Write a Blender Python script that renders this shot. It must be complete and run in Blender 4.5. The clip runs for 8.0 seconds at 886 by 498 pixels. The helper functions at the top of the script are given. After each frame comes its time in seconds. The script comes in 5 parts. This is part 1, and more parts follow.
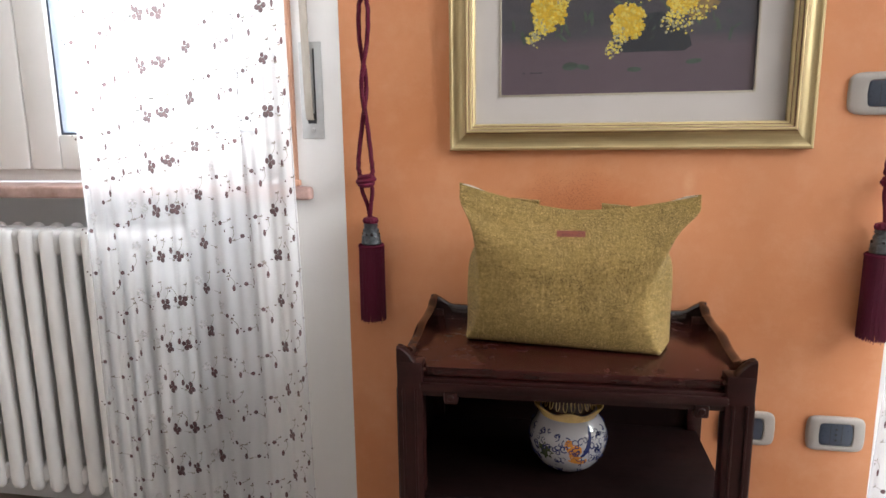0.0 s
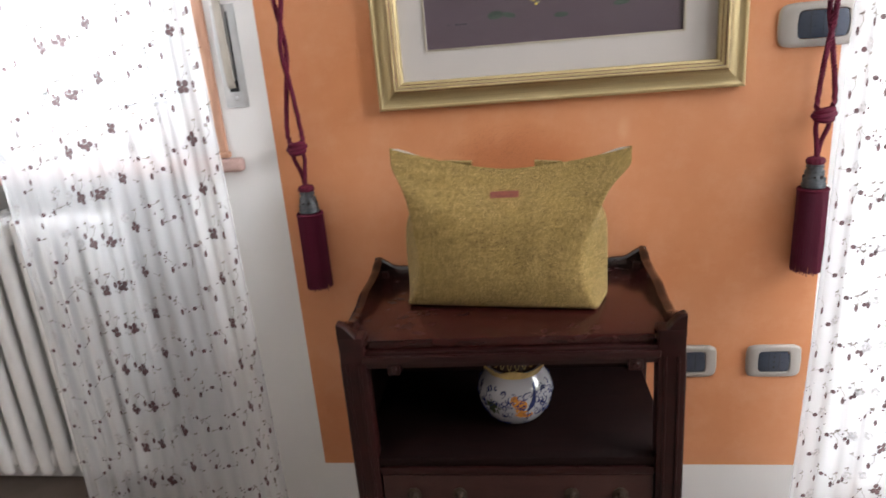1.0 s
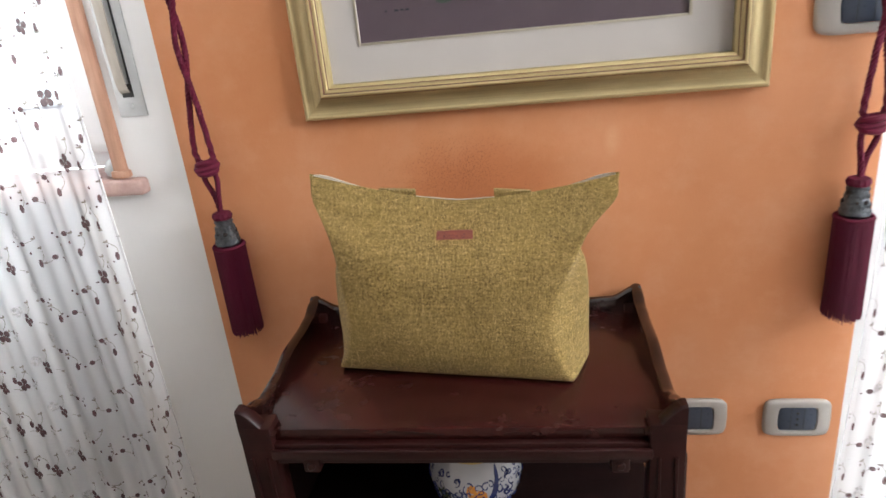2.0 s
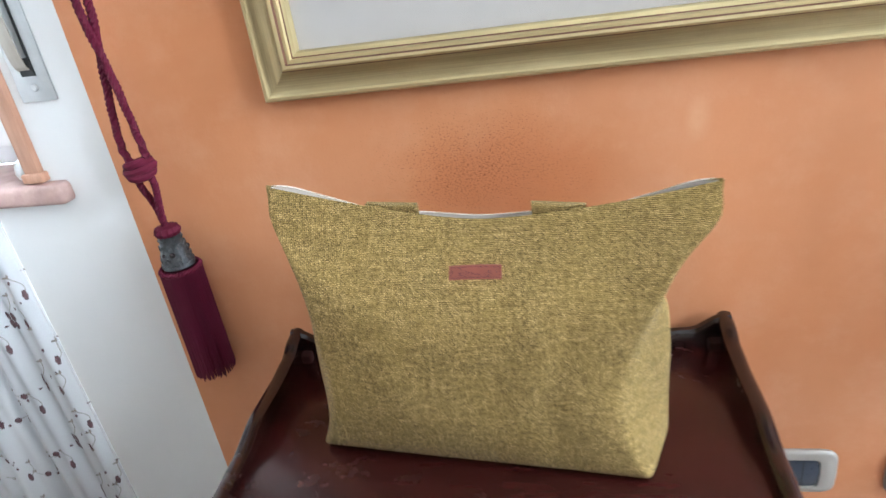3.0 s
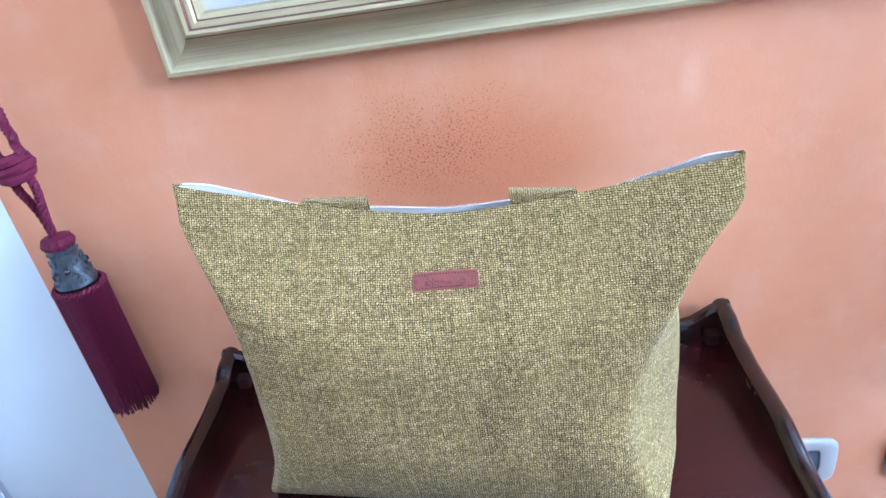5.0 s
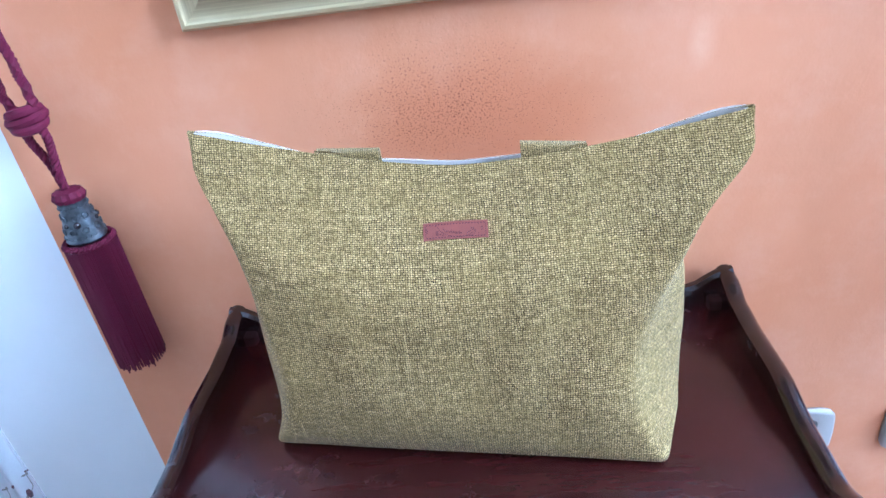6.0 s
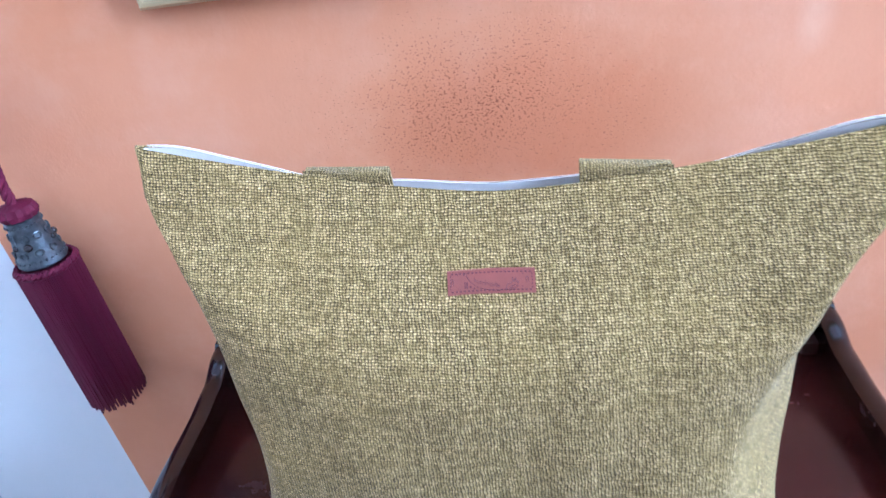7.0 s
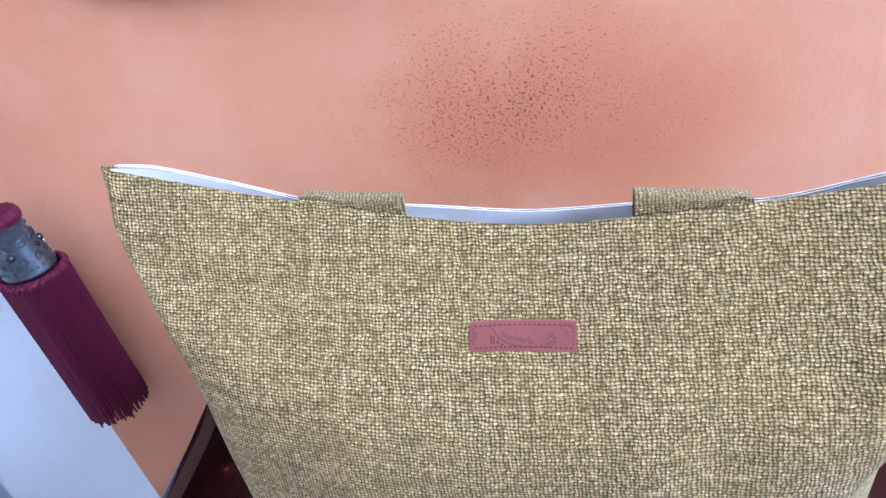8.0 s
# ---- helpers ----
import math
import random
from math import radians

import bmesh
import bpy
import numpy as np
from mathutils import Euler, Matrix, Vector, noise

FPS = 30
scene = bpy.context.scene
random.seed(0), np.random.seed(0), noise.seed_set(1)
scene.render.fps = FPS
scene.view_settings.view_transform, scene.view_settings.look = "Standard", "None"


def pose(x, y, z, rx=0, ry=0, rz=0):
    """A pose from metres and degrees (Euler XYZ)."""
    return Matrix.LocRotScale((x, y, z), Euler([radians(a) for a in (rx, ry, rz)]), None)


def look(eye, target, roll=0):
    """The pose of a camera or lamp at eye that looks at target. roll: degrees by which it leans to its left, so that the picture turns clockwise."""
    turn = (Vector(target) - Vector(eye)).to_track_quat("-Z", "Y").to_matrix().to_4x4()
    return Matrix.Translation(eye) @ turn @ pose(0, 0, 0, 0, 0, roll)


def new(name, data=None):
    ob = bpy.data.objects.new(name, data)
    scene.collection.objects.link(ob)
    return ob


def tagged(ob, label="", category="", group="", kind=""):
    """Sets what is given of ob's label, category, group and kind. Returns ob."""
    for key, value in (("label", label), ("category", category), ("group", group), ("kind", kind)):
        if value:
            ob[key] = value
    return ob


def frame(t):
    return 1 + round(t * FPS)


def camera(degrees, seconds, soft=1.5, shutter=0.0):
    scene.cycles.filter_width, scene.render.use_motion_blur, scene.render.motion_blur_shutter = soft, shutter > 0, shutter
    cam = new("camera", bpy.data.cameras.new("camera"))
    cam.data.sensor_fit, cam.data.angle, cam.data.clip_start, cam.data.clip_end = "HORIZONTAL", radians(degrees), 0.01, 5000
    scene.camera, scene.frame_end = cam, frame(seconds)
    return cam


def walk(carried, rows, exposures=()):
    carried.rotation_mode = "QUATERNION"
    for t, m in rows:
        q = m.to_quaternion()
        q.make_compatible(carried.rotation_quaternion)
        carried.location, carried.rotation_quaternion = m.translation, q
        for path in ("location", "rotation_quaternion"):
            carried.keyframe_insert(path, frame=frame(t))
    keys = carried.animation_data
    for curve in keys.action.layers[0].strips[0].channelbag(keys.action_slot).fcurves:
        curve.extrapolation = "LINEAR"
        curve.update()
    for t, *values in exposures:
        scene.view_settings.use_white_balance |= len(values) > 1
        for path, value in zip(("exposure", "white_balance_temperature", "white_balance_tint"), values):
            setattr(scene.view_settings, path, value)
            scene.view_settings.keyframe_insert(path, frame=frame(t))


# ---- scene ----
import functools

cam = camera(68.7, 8.0, shutter=0.35)
PATH = [
    (0, (0.002, -1.378, 1.033), (-0.336, 0.559, 0.667), -0.7),
    (0.2, (-0.003, -1.374, 1.026), (-0.35, 0.562, 0.662), -0.7),
    (0.4, (0.004, -1.383, 1.043), (-0.371, 0.565, 0.771), 0.8),
    (0.5, (0.013, -1.387, 1.047), (-0.325, 0.56, 0.739), -0.2),
    (0.8, (0.043, -1.363, 1.084), (-0.255, 0.557, 0.609), -3.7),
    (1, (0.075, -1.335, 1.112), (-0.193, 0.551, 0.504), -4.8),
    (1.5, (0.132, -1.217, 1.149), (-0.111, 0.679, 0.56), -6.5),
    (1.7, (0.147, -1.143, 1.154), (-0.11, 0.736, 0.519), -5.9),
    (2.8, (0.159, -0.786, 1.136), (-0.259, 0.977, 0.289), -8.7),
    (3, (0.123, -0.732, 1.139), (-0.262, 1.024, 0.264), -8.6),
    (3.5, (0.085, -0.635, 1.131), (-0.28, 1.095, 0.196), -9.3),
    (4, (0.091, -0.587, 1.113), (-0.246, 1.138, 0.16), -9.0),
    (4.2, (0.091, -0.584, 1.11), (-0.189, 1.146, 0.145), -9.4),
    (5.3, (0.086, -0.636, 1.102), (-0.13, 1.103, 0.139), -9.4),
    (5.5, (0.085, -0.646, 1.095), (-0.147, 1.095, 0.138), -9.0),
    (6, (0.076, -0.637, 1.084), (-0.14, 1.085, 0.09), -8.3),
    (6.5, (0.068, -0.581, 1.07), (-0.167, 1.124, 0.052), -9.6),
    (7, (0.06, -0.497, 1.062), (-0.228, 1.174, 0.001), -9.5),
    (7.5, (0.055, -0.441, 1.059), (-0.288, 1.183, -0.056), -10.4),
    (8, (0.055, -0.418, 1.061), (-0.319, 1.177, -0.086), -11.0),
]
walk(cam, [(t, look(eye, target, roll)) for t, eye, target, roll in PATH],
     [(0.0, -0.40, 6450, 10), (1.0, -0.50, 6400, 10), (1.7, -0.45, 6450, 10), (2.8, -0.06, 5800, 2), (3.5, 0.07, 5200, 4), (4.2, 0.30, 4580, 6),
      (5.3, 0.50, 4120, 5), (6.5, 0.50, 4130, 6), (8.0, 0.45, 4260, 14)])

# ---- world, sun and large lights ----
world = bpy.data.worlds.new("sky")
scene.world = world
world.use_nodes = True
wn = world.node_tree
sky = wn.nodes.new("ShaderNodeTexSky")
sky.sky_type = "NISHITA"
sky.sun_disc = False
sky.sun_elevation, sky.sun_rotation = radians(48), radians(150)
wn.links.new(sky.outputs[0], wn.nodes["Background"].inputs[0])
wn.nodes["Background"].inputs[1].default_value = 0.10

sun = new("sun", bpy.data.lights.new("sun", "SUN"))
sun.data.energy, sun.data.angle, sun.data.color = 2.0, radians(0.6), (1.0, 0.95, 0.87)
sun.matrix_world = look((0, -6, 7), (0.3, 0, 0))


def window_light(name, x, y, z, w, h, watts, color, target):
    lamp = new(name, bpy.data.lights.new(name, "AREA"))
    lamp.data.shape, lamp.data.size, lamp.data.size_y = "RECTANGLE", w, h
    lamp.data.energy, lamp.data.color = watts, color
    lamp.matrix_world = look((x, y, z), target)
    return lamp


window_light("daylight_window", -1.28, 0.42, 1.6, 1.40, 1.35, 185, (0.95, 0.975, 1.0), (-1.28, -1, 1.6))
window_light("daylight_garden_door", 1.28, 0.42, 1.15, 1.05, 2.2, 205, (0.95, 0.975, 1.0), (1.28, -1, 1.15))
# added fill from the right; no window is known there
window_light("added_side_fill", 2.55, -0.98, 1.88, 1.56, 1.05, 215, (0.97, 0.98, 1.0), (0, -0.98, 1.5))


# ---- node helpers and materials ----
def fresh(name):
    m = bpy.data.materials.new(name)
    m.use_nodes = True
    m.node_tree.nodes.clear()
    return m, m.node_tree


def node(nt, kind, values=None, operation="", blend_type="", noise_dimensions=""):
    n = nt.nodes.new("ShaderNode" + kind)
    if operation:
        n.operation = operation
    if blend_type:
        n.blend_type = blend_type
    if noise_dimensions:
        n.noise_dimensions = noise_dimensions
    for key, value in (values or {}).items():
        if isinstance(value, bpy.types.NodeSocket):
            nt.links.new(value, n.inputs[key])
        else:
            n.inputs[key].default_value = value
    return n


def math_node(nt, op, a, b=0.0, c=0.0):
    return node(nt, "Math", {0: a, 1: b, 2: c}, operation=op).outputs[0]


def mix(nt, fac, a, b, blend="MIX"):
    n = node(nt, "MixRGB", {0: fac, 1: a, 2: b}, blend_type=blend)
    return n.outputs[0]


def rgb(c):
    return (c[0], c[1], c[2], 1.0)


def noise_tex(nt, vec, scale, detail=4.0, rough=0.6):
    return node(nt, "TexNoise", {"Vector": vec, "Scale": scale, "Detail": detail, "Roughness": rough}).outputs[0]


def ramp(nt, fac, lo, hi):
    return node(nt, "MapRange", {0: fac, 1: lo, 2: hi, 3: 0.0, 4: 1.0}).outputs[0]


def finish(nt, color, rough, metal=0.0, bump=None, strength=0.2, dist=0.002, extra=None):
    values = {"Base Color": color, "Roughness": rough, "Metallic": metal}
    values.update(extra or {})
    b = node(nt, "BsdfPrincipled", values)
    if bump is not None:
        bn = node(nt, "Bump", {"Height": bump, "Strength": strength, "Distance": dist})
        nt.links.new(bn.outputs[0], b.inputs["Normal"])
    out = node(nt, "OutputMaterial", {"Surface": b.outputs[0]})
    return b, out


def surface(name, base, rough=0.5, metal=0.0, var=0.15, coarse=6.0, fine=90.0, strength=0.15, dist=0.001, stretch=(1, 1, 1), tint=None, extra=None):
    """A painted, plastic, stone or metal surface with mottling at two scales and fine relief."""
    m, nt = fresh(name)
    tc = node(nt, "TexCoord").outputs["Object"]
    vec = node(nt, "Mapping", {0: tc, 3: stretch}).outputs[0]
    big, small = noise_tex(nt, vec, coarse), noise_tex(nt, vec, fine, 3.0)
    dark = rgb([c * (1 - var) for c in base])
    light = rgb(tint or [min(1, c * (1 + var)) for c in base])
    col = mix(nt, ramp(nt, big, 0.3, 0.7), dark, light)
    col = mix(nt, 0.25, col, mix(nt, small, dark, light))
    r = math_node(nt, "MULTIPLY_ADD", small, 0.16, rough - 0.08)
    finish(nt, col, r, metal, math_node(nt, "MULTIPLY_ADD", big, 0.5, small), strength, dist, extra)
    return m


def plaster_orange():
    m, nt = fresh("orange_plaster")
    tc = node(nt, "TexCoord").outputs["Object"]
    big = noise_tex(nt, tc, 2.6, 5.0, 0.65)
    mid = noise_tex(nt, tc, 11.0, 5.0, 0.7)
    fine = noise_tex(nt, tc, 260.0, 3.0, 0.6)
    col = mix(nt, ramp(nt, big, 0.3, 0.72), rgb((0.565, 0.219, 0.091)), rgb((0.635, 0.294, 0.147)))
    col = mix(nt, math_node(nt, "MULTIPLY", ramp(nt, mid, 0.48, 0.75), 0.45), col, rgb((0.67, 0.355, 0.205)))
    sep = node(nt, "SeparateXYZ", {0: tc})
    x, z = sep.outputs[0], sep.outputs[2]

    def spot(cx, cz, rx, rz, soft):
        dx = math_node(nt, "MULTIPLY", math_node(nt, "SUBTRACT", x, cx), 1.0 / rx)
        dz = math_node(nt, "MULTIPLY", math_node(nt, "SUBTRACT", z, cz), 1.0 / rz)
        d = math_node(nt, "SQRT", math_node(nt, "ADD", math_node(nt, "MULTIPLY", dx, dx), math_node(nt, "MULTIPLY", dz, dz)))
        d = math_node(nt, "ADD", d, math_node(nt, "MULTIPLY_ADD", mid, 0.9, -0.45))
        return ramp(nt, d, 1.0, soft)
    rub = spot(0.040, 0.852, 0.11, 0.07, 0.0)
    col = mix(nt, math_node(nt, "MULTIPLY", rub, 0.27), col, rgb((0.38, 0.105, 0.036)))
    # bare specks where the paint has worn off the plaster's grain
    grain = noise_tex(nt, node(nt, "Mapping", {0: tc, 3: (1.0, 1.0, 1.35)}).outputs[0], 420.0, 2.5, 0.6)
    scar = spot(0.022, 0.880, 0.235, 0.140, 0.05)
    faint = spot(0.27, 0.93, 0.09, 0.08, 0.2)
    where = math_node(nt, "MAXIMUM", scar, math_node(nt, "MULTIPLY", faint, 0.35))
    cut = math_node(nt, "MULTIPLY_ADD", where, -0.185, 0.745)
    speck = math_node(nt, "MULTIPLY", math_node(nt, "GREATER_THAN", grain, cut), where)
    rubbed = math_node(nt, "MULTIPLY", spot(0.055, 0.865, 0.150, 0.085, 0.5), math_node(nt, "MULTIPLY_ADD", mid, 0.9, 0.1))
    col = mix(nt, math_node(nt, "MULTIPLY", rubbed, 0.75), col, rgb((0.46, 0.125, 0.034)))
    col = mix(nt, math_node(nt, "MULTIPLY", speck, 0.95), col, rgb((0.20, 0.055, 0.022)))
    chip = spot(0.268, 0.918, 0.016, 0.030, 0.3)
    col = mix(nt, math_node(nt, "MULTIPLY", math_node(nt, "MULTIPLY", chip, mid), 0.45), col, rgb((0.80, 0.52, 0.33)))
    rel = math_node(nt, "ADD", math_node(nt, "MULTIPLY", mid, 1.2), math_node(nt, "MULTIPLY", fine, 0.3))
    rel = math_node(nt, "SUBTRACT", rel, math_node(nt, "MULTIPLY", speck, 0.8))
    finish(nt, col, math_node(nt, "MULTIPLY_ADD", mid, 0.2, 0.5), 0.0, rel, 0.25, 0.003, {"Specular IOR Level": 0.35})
    return m


def weave_cloth(name, light, dark, accent, pitch=0.0020):
    """Coarse plain-woven cloth: warp and weft by UV, in metres."""
    m, nt = fresh(name)
    uv = node(nt, "TexCoord").outputs["UV"]
    wob = noise_tex(nt, uv, 100.0, 3.0)
    sep = node(nt, "SeparateXYZ", {0: uv})
    wobble = math_node(nt, "MULTIPLY_ADD", wob, 2.0, -1.0)
    u0 = math_node(nt, "ADD", math_node(nt, "MULTIPLY", sep.outputs[0], 1.0 / pitch), wobble)
    v0 = math_node(nt, "ADD", math_node(nt, "MULTIPLY", sep.outputs[1], 1.12 / pitch), wobble)
    shift_row = node(nt, "TexWhiteNoise", {"W": math_node(nt, "FLOOR", v0)}, noise_dimensions="1D").outputs[0]
    shift_col = node(nt, "TexWhiteNoise", {"W": math_node(nt, "ADD", math_node(nt, "FLOOR", u0), 97.0)}, noise_dimensions="1D").outputs[0]
    u = math_node(nt, "ADD", u0, math_node(nt, "MULTIPLY", shift_row, 0.16))
    v = math_node(nt, "ADD", v0, math_node(nt, "MULTIPLY", shift_col, 0.16))
    su = math_node(nt, "ABSOLUTE", math_node(nt, "SINE", math_node(nt, "MULTIPLY", u, math.pi)))
    sv = math_node(nt, "ABSOLUTE", math_node(nt, "SINE", math_node(nt, "MULTIPLY", v, math.pi)))
    iu, iv = math_node(nt, "FLOOR", u), math_node(nt, "FLOOR", v)
    along_u = math_node(nt, "SINE", math_node(nt, "MULTIPLY", math_node(nt, "ADD", u, math_node(nt, "ADD", iv, 1.0)), math.pi))
    along_v = math_node(nt, "SINE", math_node(nt, "MULTIPLY", math_node(nt, "ADD", v, iu), math.pi))
    warp = math_node(nt, "MULTIPLY", math_node(nt, "POWER", su, 0.7), math_node(nt, "MULTIPLY_ADD", along_v, 0.36, 0.62))
    weft = math_node(nt, "MULTIPLY", math_node(nt, "POWER", sv, 0.7), math_node(nt, "MULTIPLY_ADD", along_u, 0.36, 0.62))
    h = math_node(nt, "MAXIMUM", warp, weft)
    odd = math_node(nt, "GREATER_THAN", weft, warp)
    cell = node(nt, "CombineXYZ", {0: iu, 1: iv})
    rand = node(nt, "TexWhiteNoise", {"Vector": cell.outputs[0]}, noise_dimensions="2D").outputs[0]
    row = node(nt, "TexWhiteNoise", {"W": iv}, noise_dimensions="1D").outputs[0]
    colm = node(nt, "TexWhiteNoise", {"W": math_node(nt, "ADD", iu, 311.0)}, noise_dimensions="1D").outputs[0]
    slub_u = noise_tex(nt, node(nt, "Mapping", {0: uv, 3: (18.0, 420.0, 1.0)}).outputs[0], 1.0, 2.0)
    slub_v = noise_tex(nt, node(nt, "Mapping", {0: uv, 3: (420.0, 18.0, 1.0)}).outputs[0], 1.0, 2.0)
    slub = node(nt, "Mix", {0: odd, 2: slub_v, 3: slub_u}).outputs[0]
    over = mix(nt, ramp(nt, slub, 0.25, 0.6), rgb(accent), rgb(light))
    under = mix(nt, ramp(nt, slub, 0.35, 0.8), rgb([c * 0.9 for c in accent]), rgb([0.5 * (1.2 * c + 0.8 * d) for c, d in zip(light, accent)]))
    col = mix(nt, odd, under, over)
    col = mix(nt, math_node(nt, "MULTIPLY", rand, 0.24), col, rgb([c * 1.25 for c in light]))
    thread = node(nt, "Mix", {0: odd, 2: colm, 3: row}).outputs[0]
    col = mix(nt, math_node(nt, "MULTIPLY", thread, 0.25), col, rgb(accent))
    col = mix(nt, ramp(nt, h, 0.78, 0.54), col, rgb(dark))
    for wide, part_of in (((110.0, 400.0, 1.0), 0.48), ((400.0, 110.0, 1.0), 0.48), ((34.0, 200.0, 1.0), 0.34), ((200.0, 34.0, 1.0), 0.34)):
        streak = noise_tex(nt, node(nt, "Mapping", {0: uv, 3: wide}).outputs[0], 1.0, 3.0, 0.7)
        col = mix(nt, math_node(nt, "MULTIPLY", ramp(nt, streak, 0.52, 0.36), part_of), col, rgb([c * 0.42 for c in accent]))
        col = mix(nt, math_node(nt, "MULTIPLY", ramp(nt, streak, 0.54, 0.72), 0.35 * part_of), col, rgb([min(1.0, c * 1.15) for c in light]))
    big = noise_tex(nt, uv, 14.0, 3.0)
    col = mix(nt, math_node(nt, "MULTIPLY", ramp(nt, big, 0.42, 0.75), 0.25), col, rgb(accent))
    tuft = noise_tex(nt, uv, 300.0, 2.0, 0.6)
    col = mix(nt, math_node(nt, "MULTIPLY", ramp(nt, tuft, 0.54, 0.34), 0.24), col, rgb(dark))
    col = mix(nt, math_node(nt, "MULTIPLY", ramp(nt, tuft, 0.50, 0.70), 0.18), col, rgb([min(1.0, c * 1.2) for c in light]))
    fuzz = noise_tex(nt, uv, 2600.0, 2.0)
    rel = math_node(nt, "MULTIPLY_ADD", fuzz, 0.22, h)
    finish(nt, col, 0.92, 0.0, rel, 0.6, 0.0012, {"Specular IOR Level": 0.15, "Sheen Weight": 0.08, "Sheen Roughness": 0.4})
    return m


def wood(name, a, b, rough, grain_scale=9.0, wear=0.0, coat=0.0, spec=0.32):
    m, nt = fresh(name)
    tc = node(nt, "TexCoord").outputs["Object"]
    vec = node(nt, "Mapping", {0: tc, 3: (1.0, 6.0, 6.0)}).outputs[0]
    g = noise_tex(nt, vec, grain_scale, 6.0, 0.65)
    f = noise_tex(nt, node(nt, "Mapping", {0: tc, 3: (1.0, 9.0, 9.0)}).outputs[0], 60.0, 3.0)
    big = noise_tex(nt, tc, 5.0, 3.0)
    col = mix(nt, ramp(nt, g, 0.3, 0.7), rgb(a), rgb(b))
    col = mix(nt, math_node(nt, "MULTIPLY", ramp(nt, f, 0.55, 0.8), 0.4), col, rgb([c * 0.4 for c in a]))
    worn = math_node(nt, "MULTIPLY", ramp(nt, noise_tex(nt, tc, 26.0, 5.0, 0.7), 0.50, 0.85), ramp(nt, big, 0.4, 0.65))
    col = mix(nt, math_node(nt, "MULTIPLY", worn, wear), col, rgb((0.20, 0.10, 0.075)))
    r = math_node(nt, "ADD", math_node(nt, "MULTIPLY", big, 0.22), math_node(nt, "MULTIPLY_ADD", worn, 0.25, rough - 0.1))
    finish(nt, col, r, 0.0, math_node(nt, "MULTIPLY_ADD", f, 0.4, g), 0.06, 0.001, {"Coat Weight": coat, "Coat Roughness": 0.12, "Specular IOR Level": spec})
    return m


def voile(name):
    """Sheer white curtain cloth: part lets light straight through, part scatters it."""
    m, nt = fresh(name)
    uv = node(nt, "TexCoord").outputs["UV"]
    tc = node(nt, "TexCoord").outputs["Object"]
    weave = noise_tex(nt, node(nt, "Mapping", {0: uv, 3: (700.0, 700.0, 1.0)}).outputs[0], 1.0, 2.0)
    big = noise_tex(nt, node(nt, "Mapping", {0: tc, 3: (9.0, 9.0, 1.2)}).outputs[0], 1.0, 3.0)
    col = mix(nt, big, rgb((0.80, 0.81, 0.83)), rgb((0.87, 0.88, 0.90)))
    d = node(nt, "BsdfDiffuse", {"Color": col}).outputs[0]
    t = node(nt, "BsdfTranslucent", {"Color": col}).outputs[0]
    cloth = node(nt, "MixShader", {0: 0.45, 1: d, 2: t}).outputs[0]
    clear = node(nt, "BsdfTransparent", {"Color": rgb((0.97, 0.97, 0.97))}).outputs[0]
    fac = math_node(nt, "MULTIPLY_ADD", weave, 0.16, 0.38)
    s = node(nt, "MixShader", {0: fac, 1: clear, 2: cloth}).outputs[0]
    node(nt, "OutputMaterial", {"Surface": s})
    return m


def pane_glass(name, tint=(0.97, 0.985, 0.98)):
    m, nt = fresh(name)
    clear = node(nt, "BsdfTransparent", {"Color": rgb(tint)}).outputs[0]
    gloss = node(nt, "BsdfGlossy", {"Color": rgb((1, 1, 1)), "Roughness": 0.02}).outputs[0]
    f = node(nt, "Fresnel", {"IOR": 1.5}).outputs[0]
    s = node(nt, "MixShader", {0: f, 1: clear, 2: gloss}).outputs[0]
    node(nt, "OutputMaterial", {"Surface": s})
    return m


def gilt(name, base, rough, streak):
    """Gilded moulding, brushed along its length, with darker rubbed streaks."""
    m, nt = fresh(name)
    tc = node(nt, "TexCoord").outputs["UV"]
    vec = node(nt, "Mapping", {0: tc, 3: (3.0, 260.0, 1.0)}).outputs[0]
    s = noise_tex(nt, vec, 1.0, 4.0, 0.7)
    b = noise_tex(nt, node(nt, "Mapping", {0: tc, 3: (7.0, 40.0, 1.0)}).outputs[0], 1.0, 3.0)
    col = mix(nt, ramp(nt, s, 0.35, 0.7), rgb([c * streak for c in base]), rgb(base))
    col = mix(nt, math_node(nt, "MULTIPLY", ramp(nt, b, 0.5, 0.75), 0.3), col, rgb((0.70, 0.58, 0.34)))
    finish(nt, col, math_node(nt, "MULTIPLY_ADD", s, 0.2, rough), 0.6, s, 0.12, 0.0006)
    return m


M_ORANGE = plaster_orange()
M_WHITE = surface("white_wall_paint", (0.74, 0.73, 0.72), 0.65, var=0.04, coarse=3.0, fine=120.0, strength=0.12, dist=0.002)
# niche plaster, greyer and slightly bluer than the wall paint
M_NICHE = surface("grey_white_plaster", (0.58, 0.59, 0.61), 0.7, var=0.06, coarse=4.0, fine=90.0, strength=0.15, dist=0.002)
M_CEIL = surface("ceiling_paint", (0.78, 0.77, 0.75), 0.8, var=0.03, coarse=2.0, fine=70.0)
M_ROOM = surface("pale_room_paint", (0.66, 0.60, 0.53), 0.75, var=0.05, coarse=2.0, fine=80.0)
M_FAR = surface("low_bounce_wall_paint", (0.22, 0.185, 0.16), 0.8, var=0.06, coarse=2.0, fine=80.0)
# tile colour lifted so the mostly unseen floor bounces window light upward
M_FLOOR = surface("brown_tile", (0.21, 0.165, 0.14), 0.35, var=0.3, coarse=5.0, fine=60.0, strength=0.1)
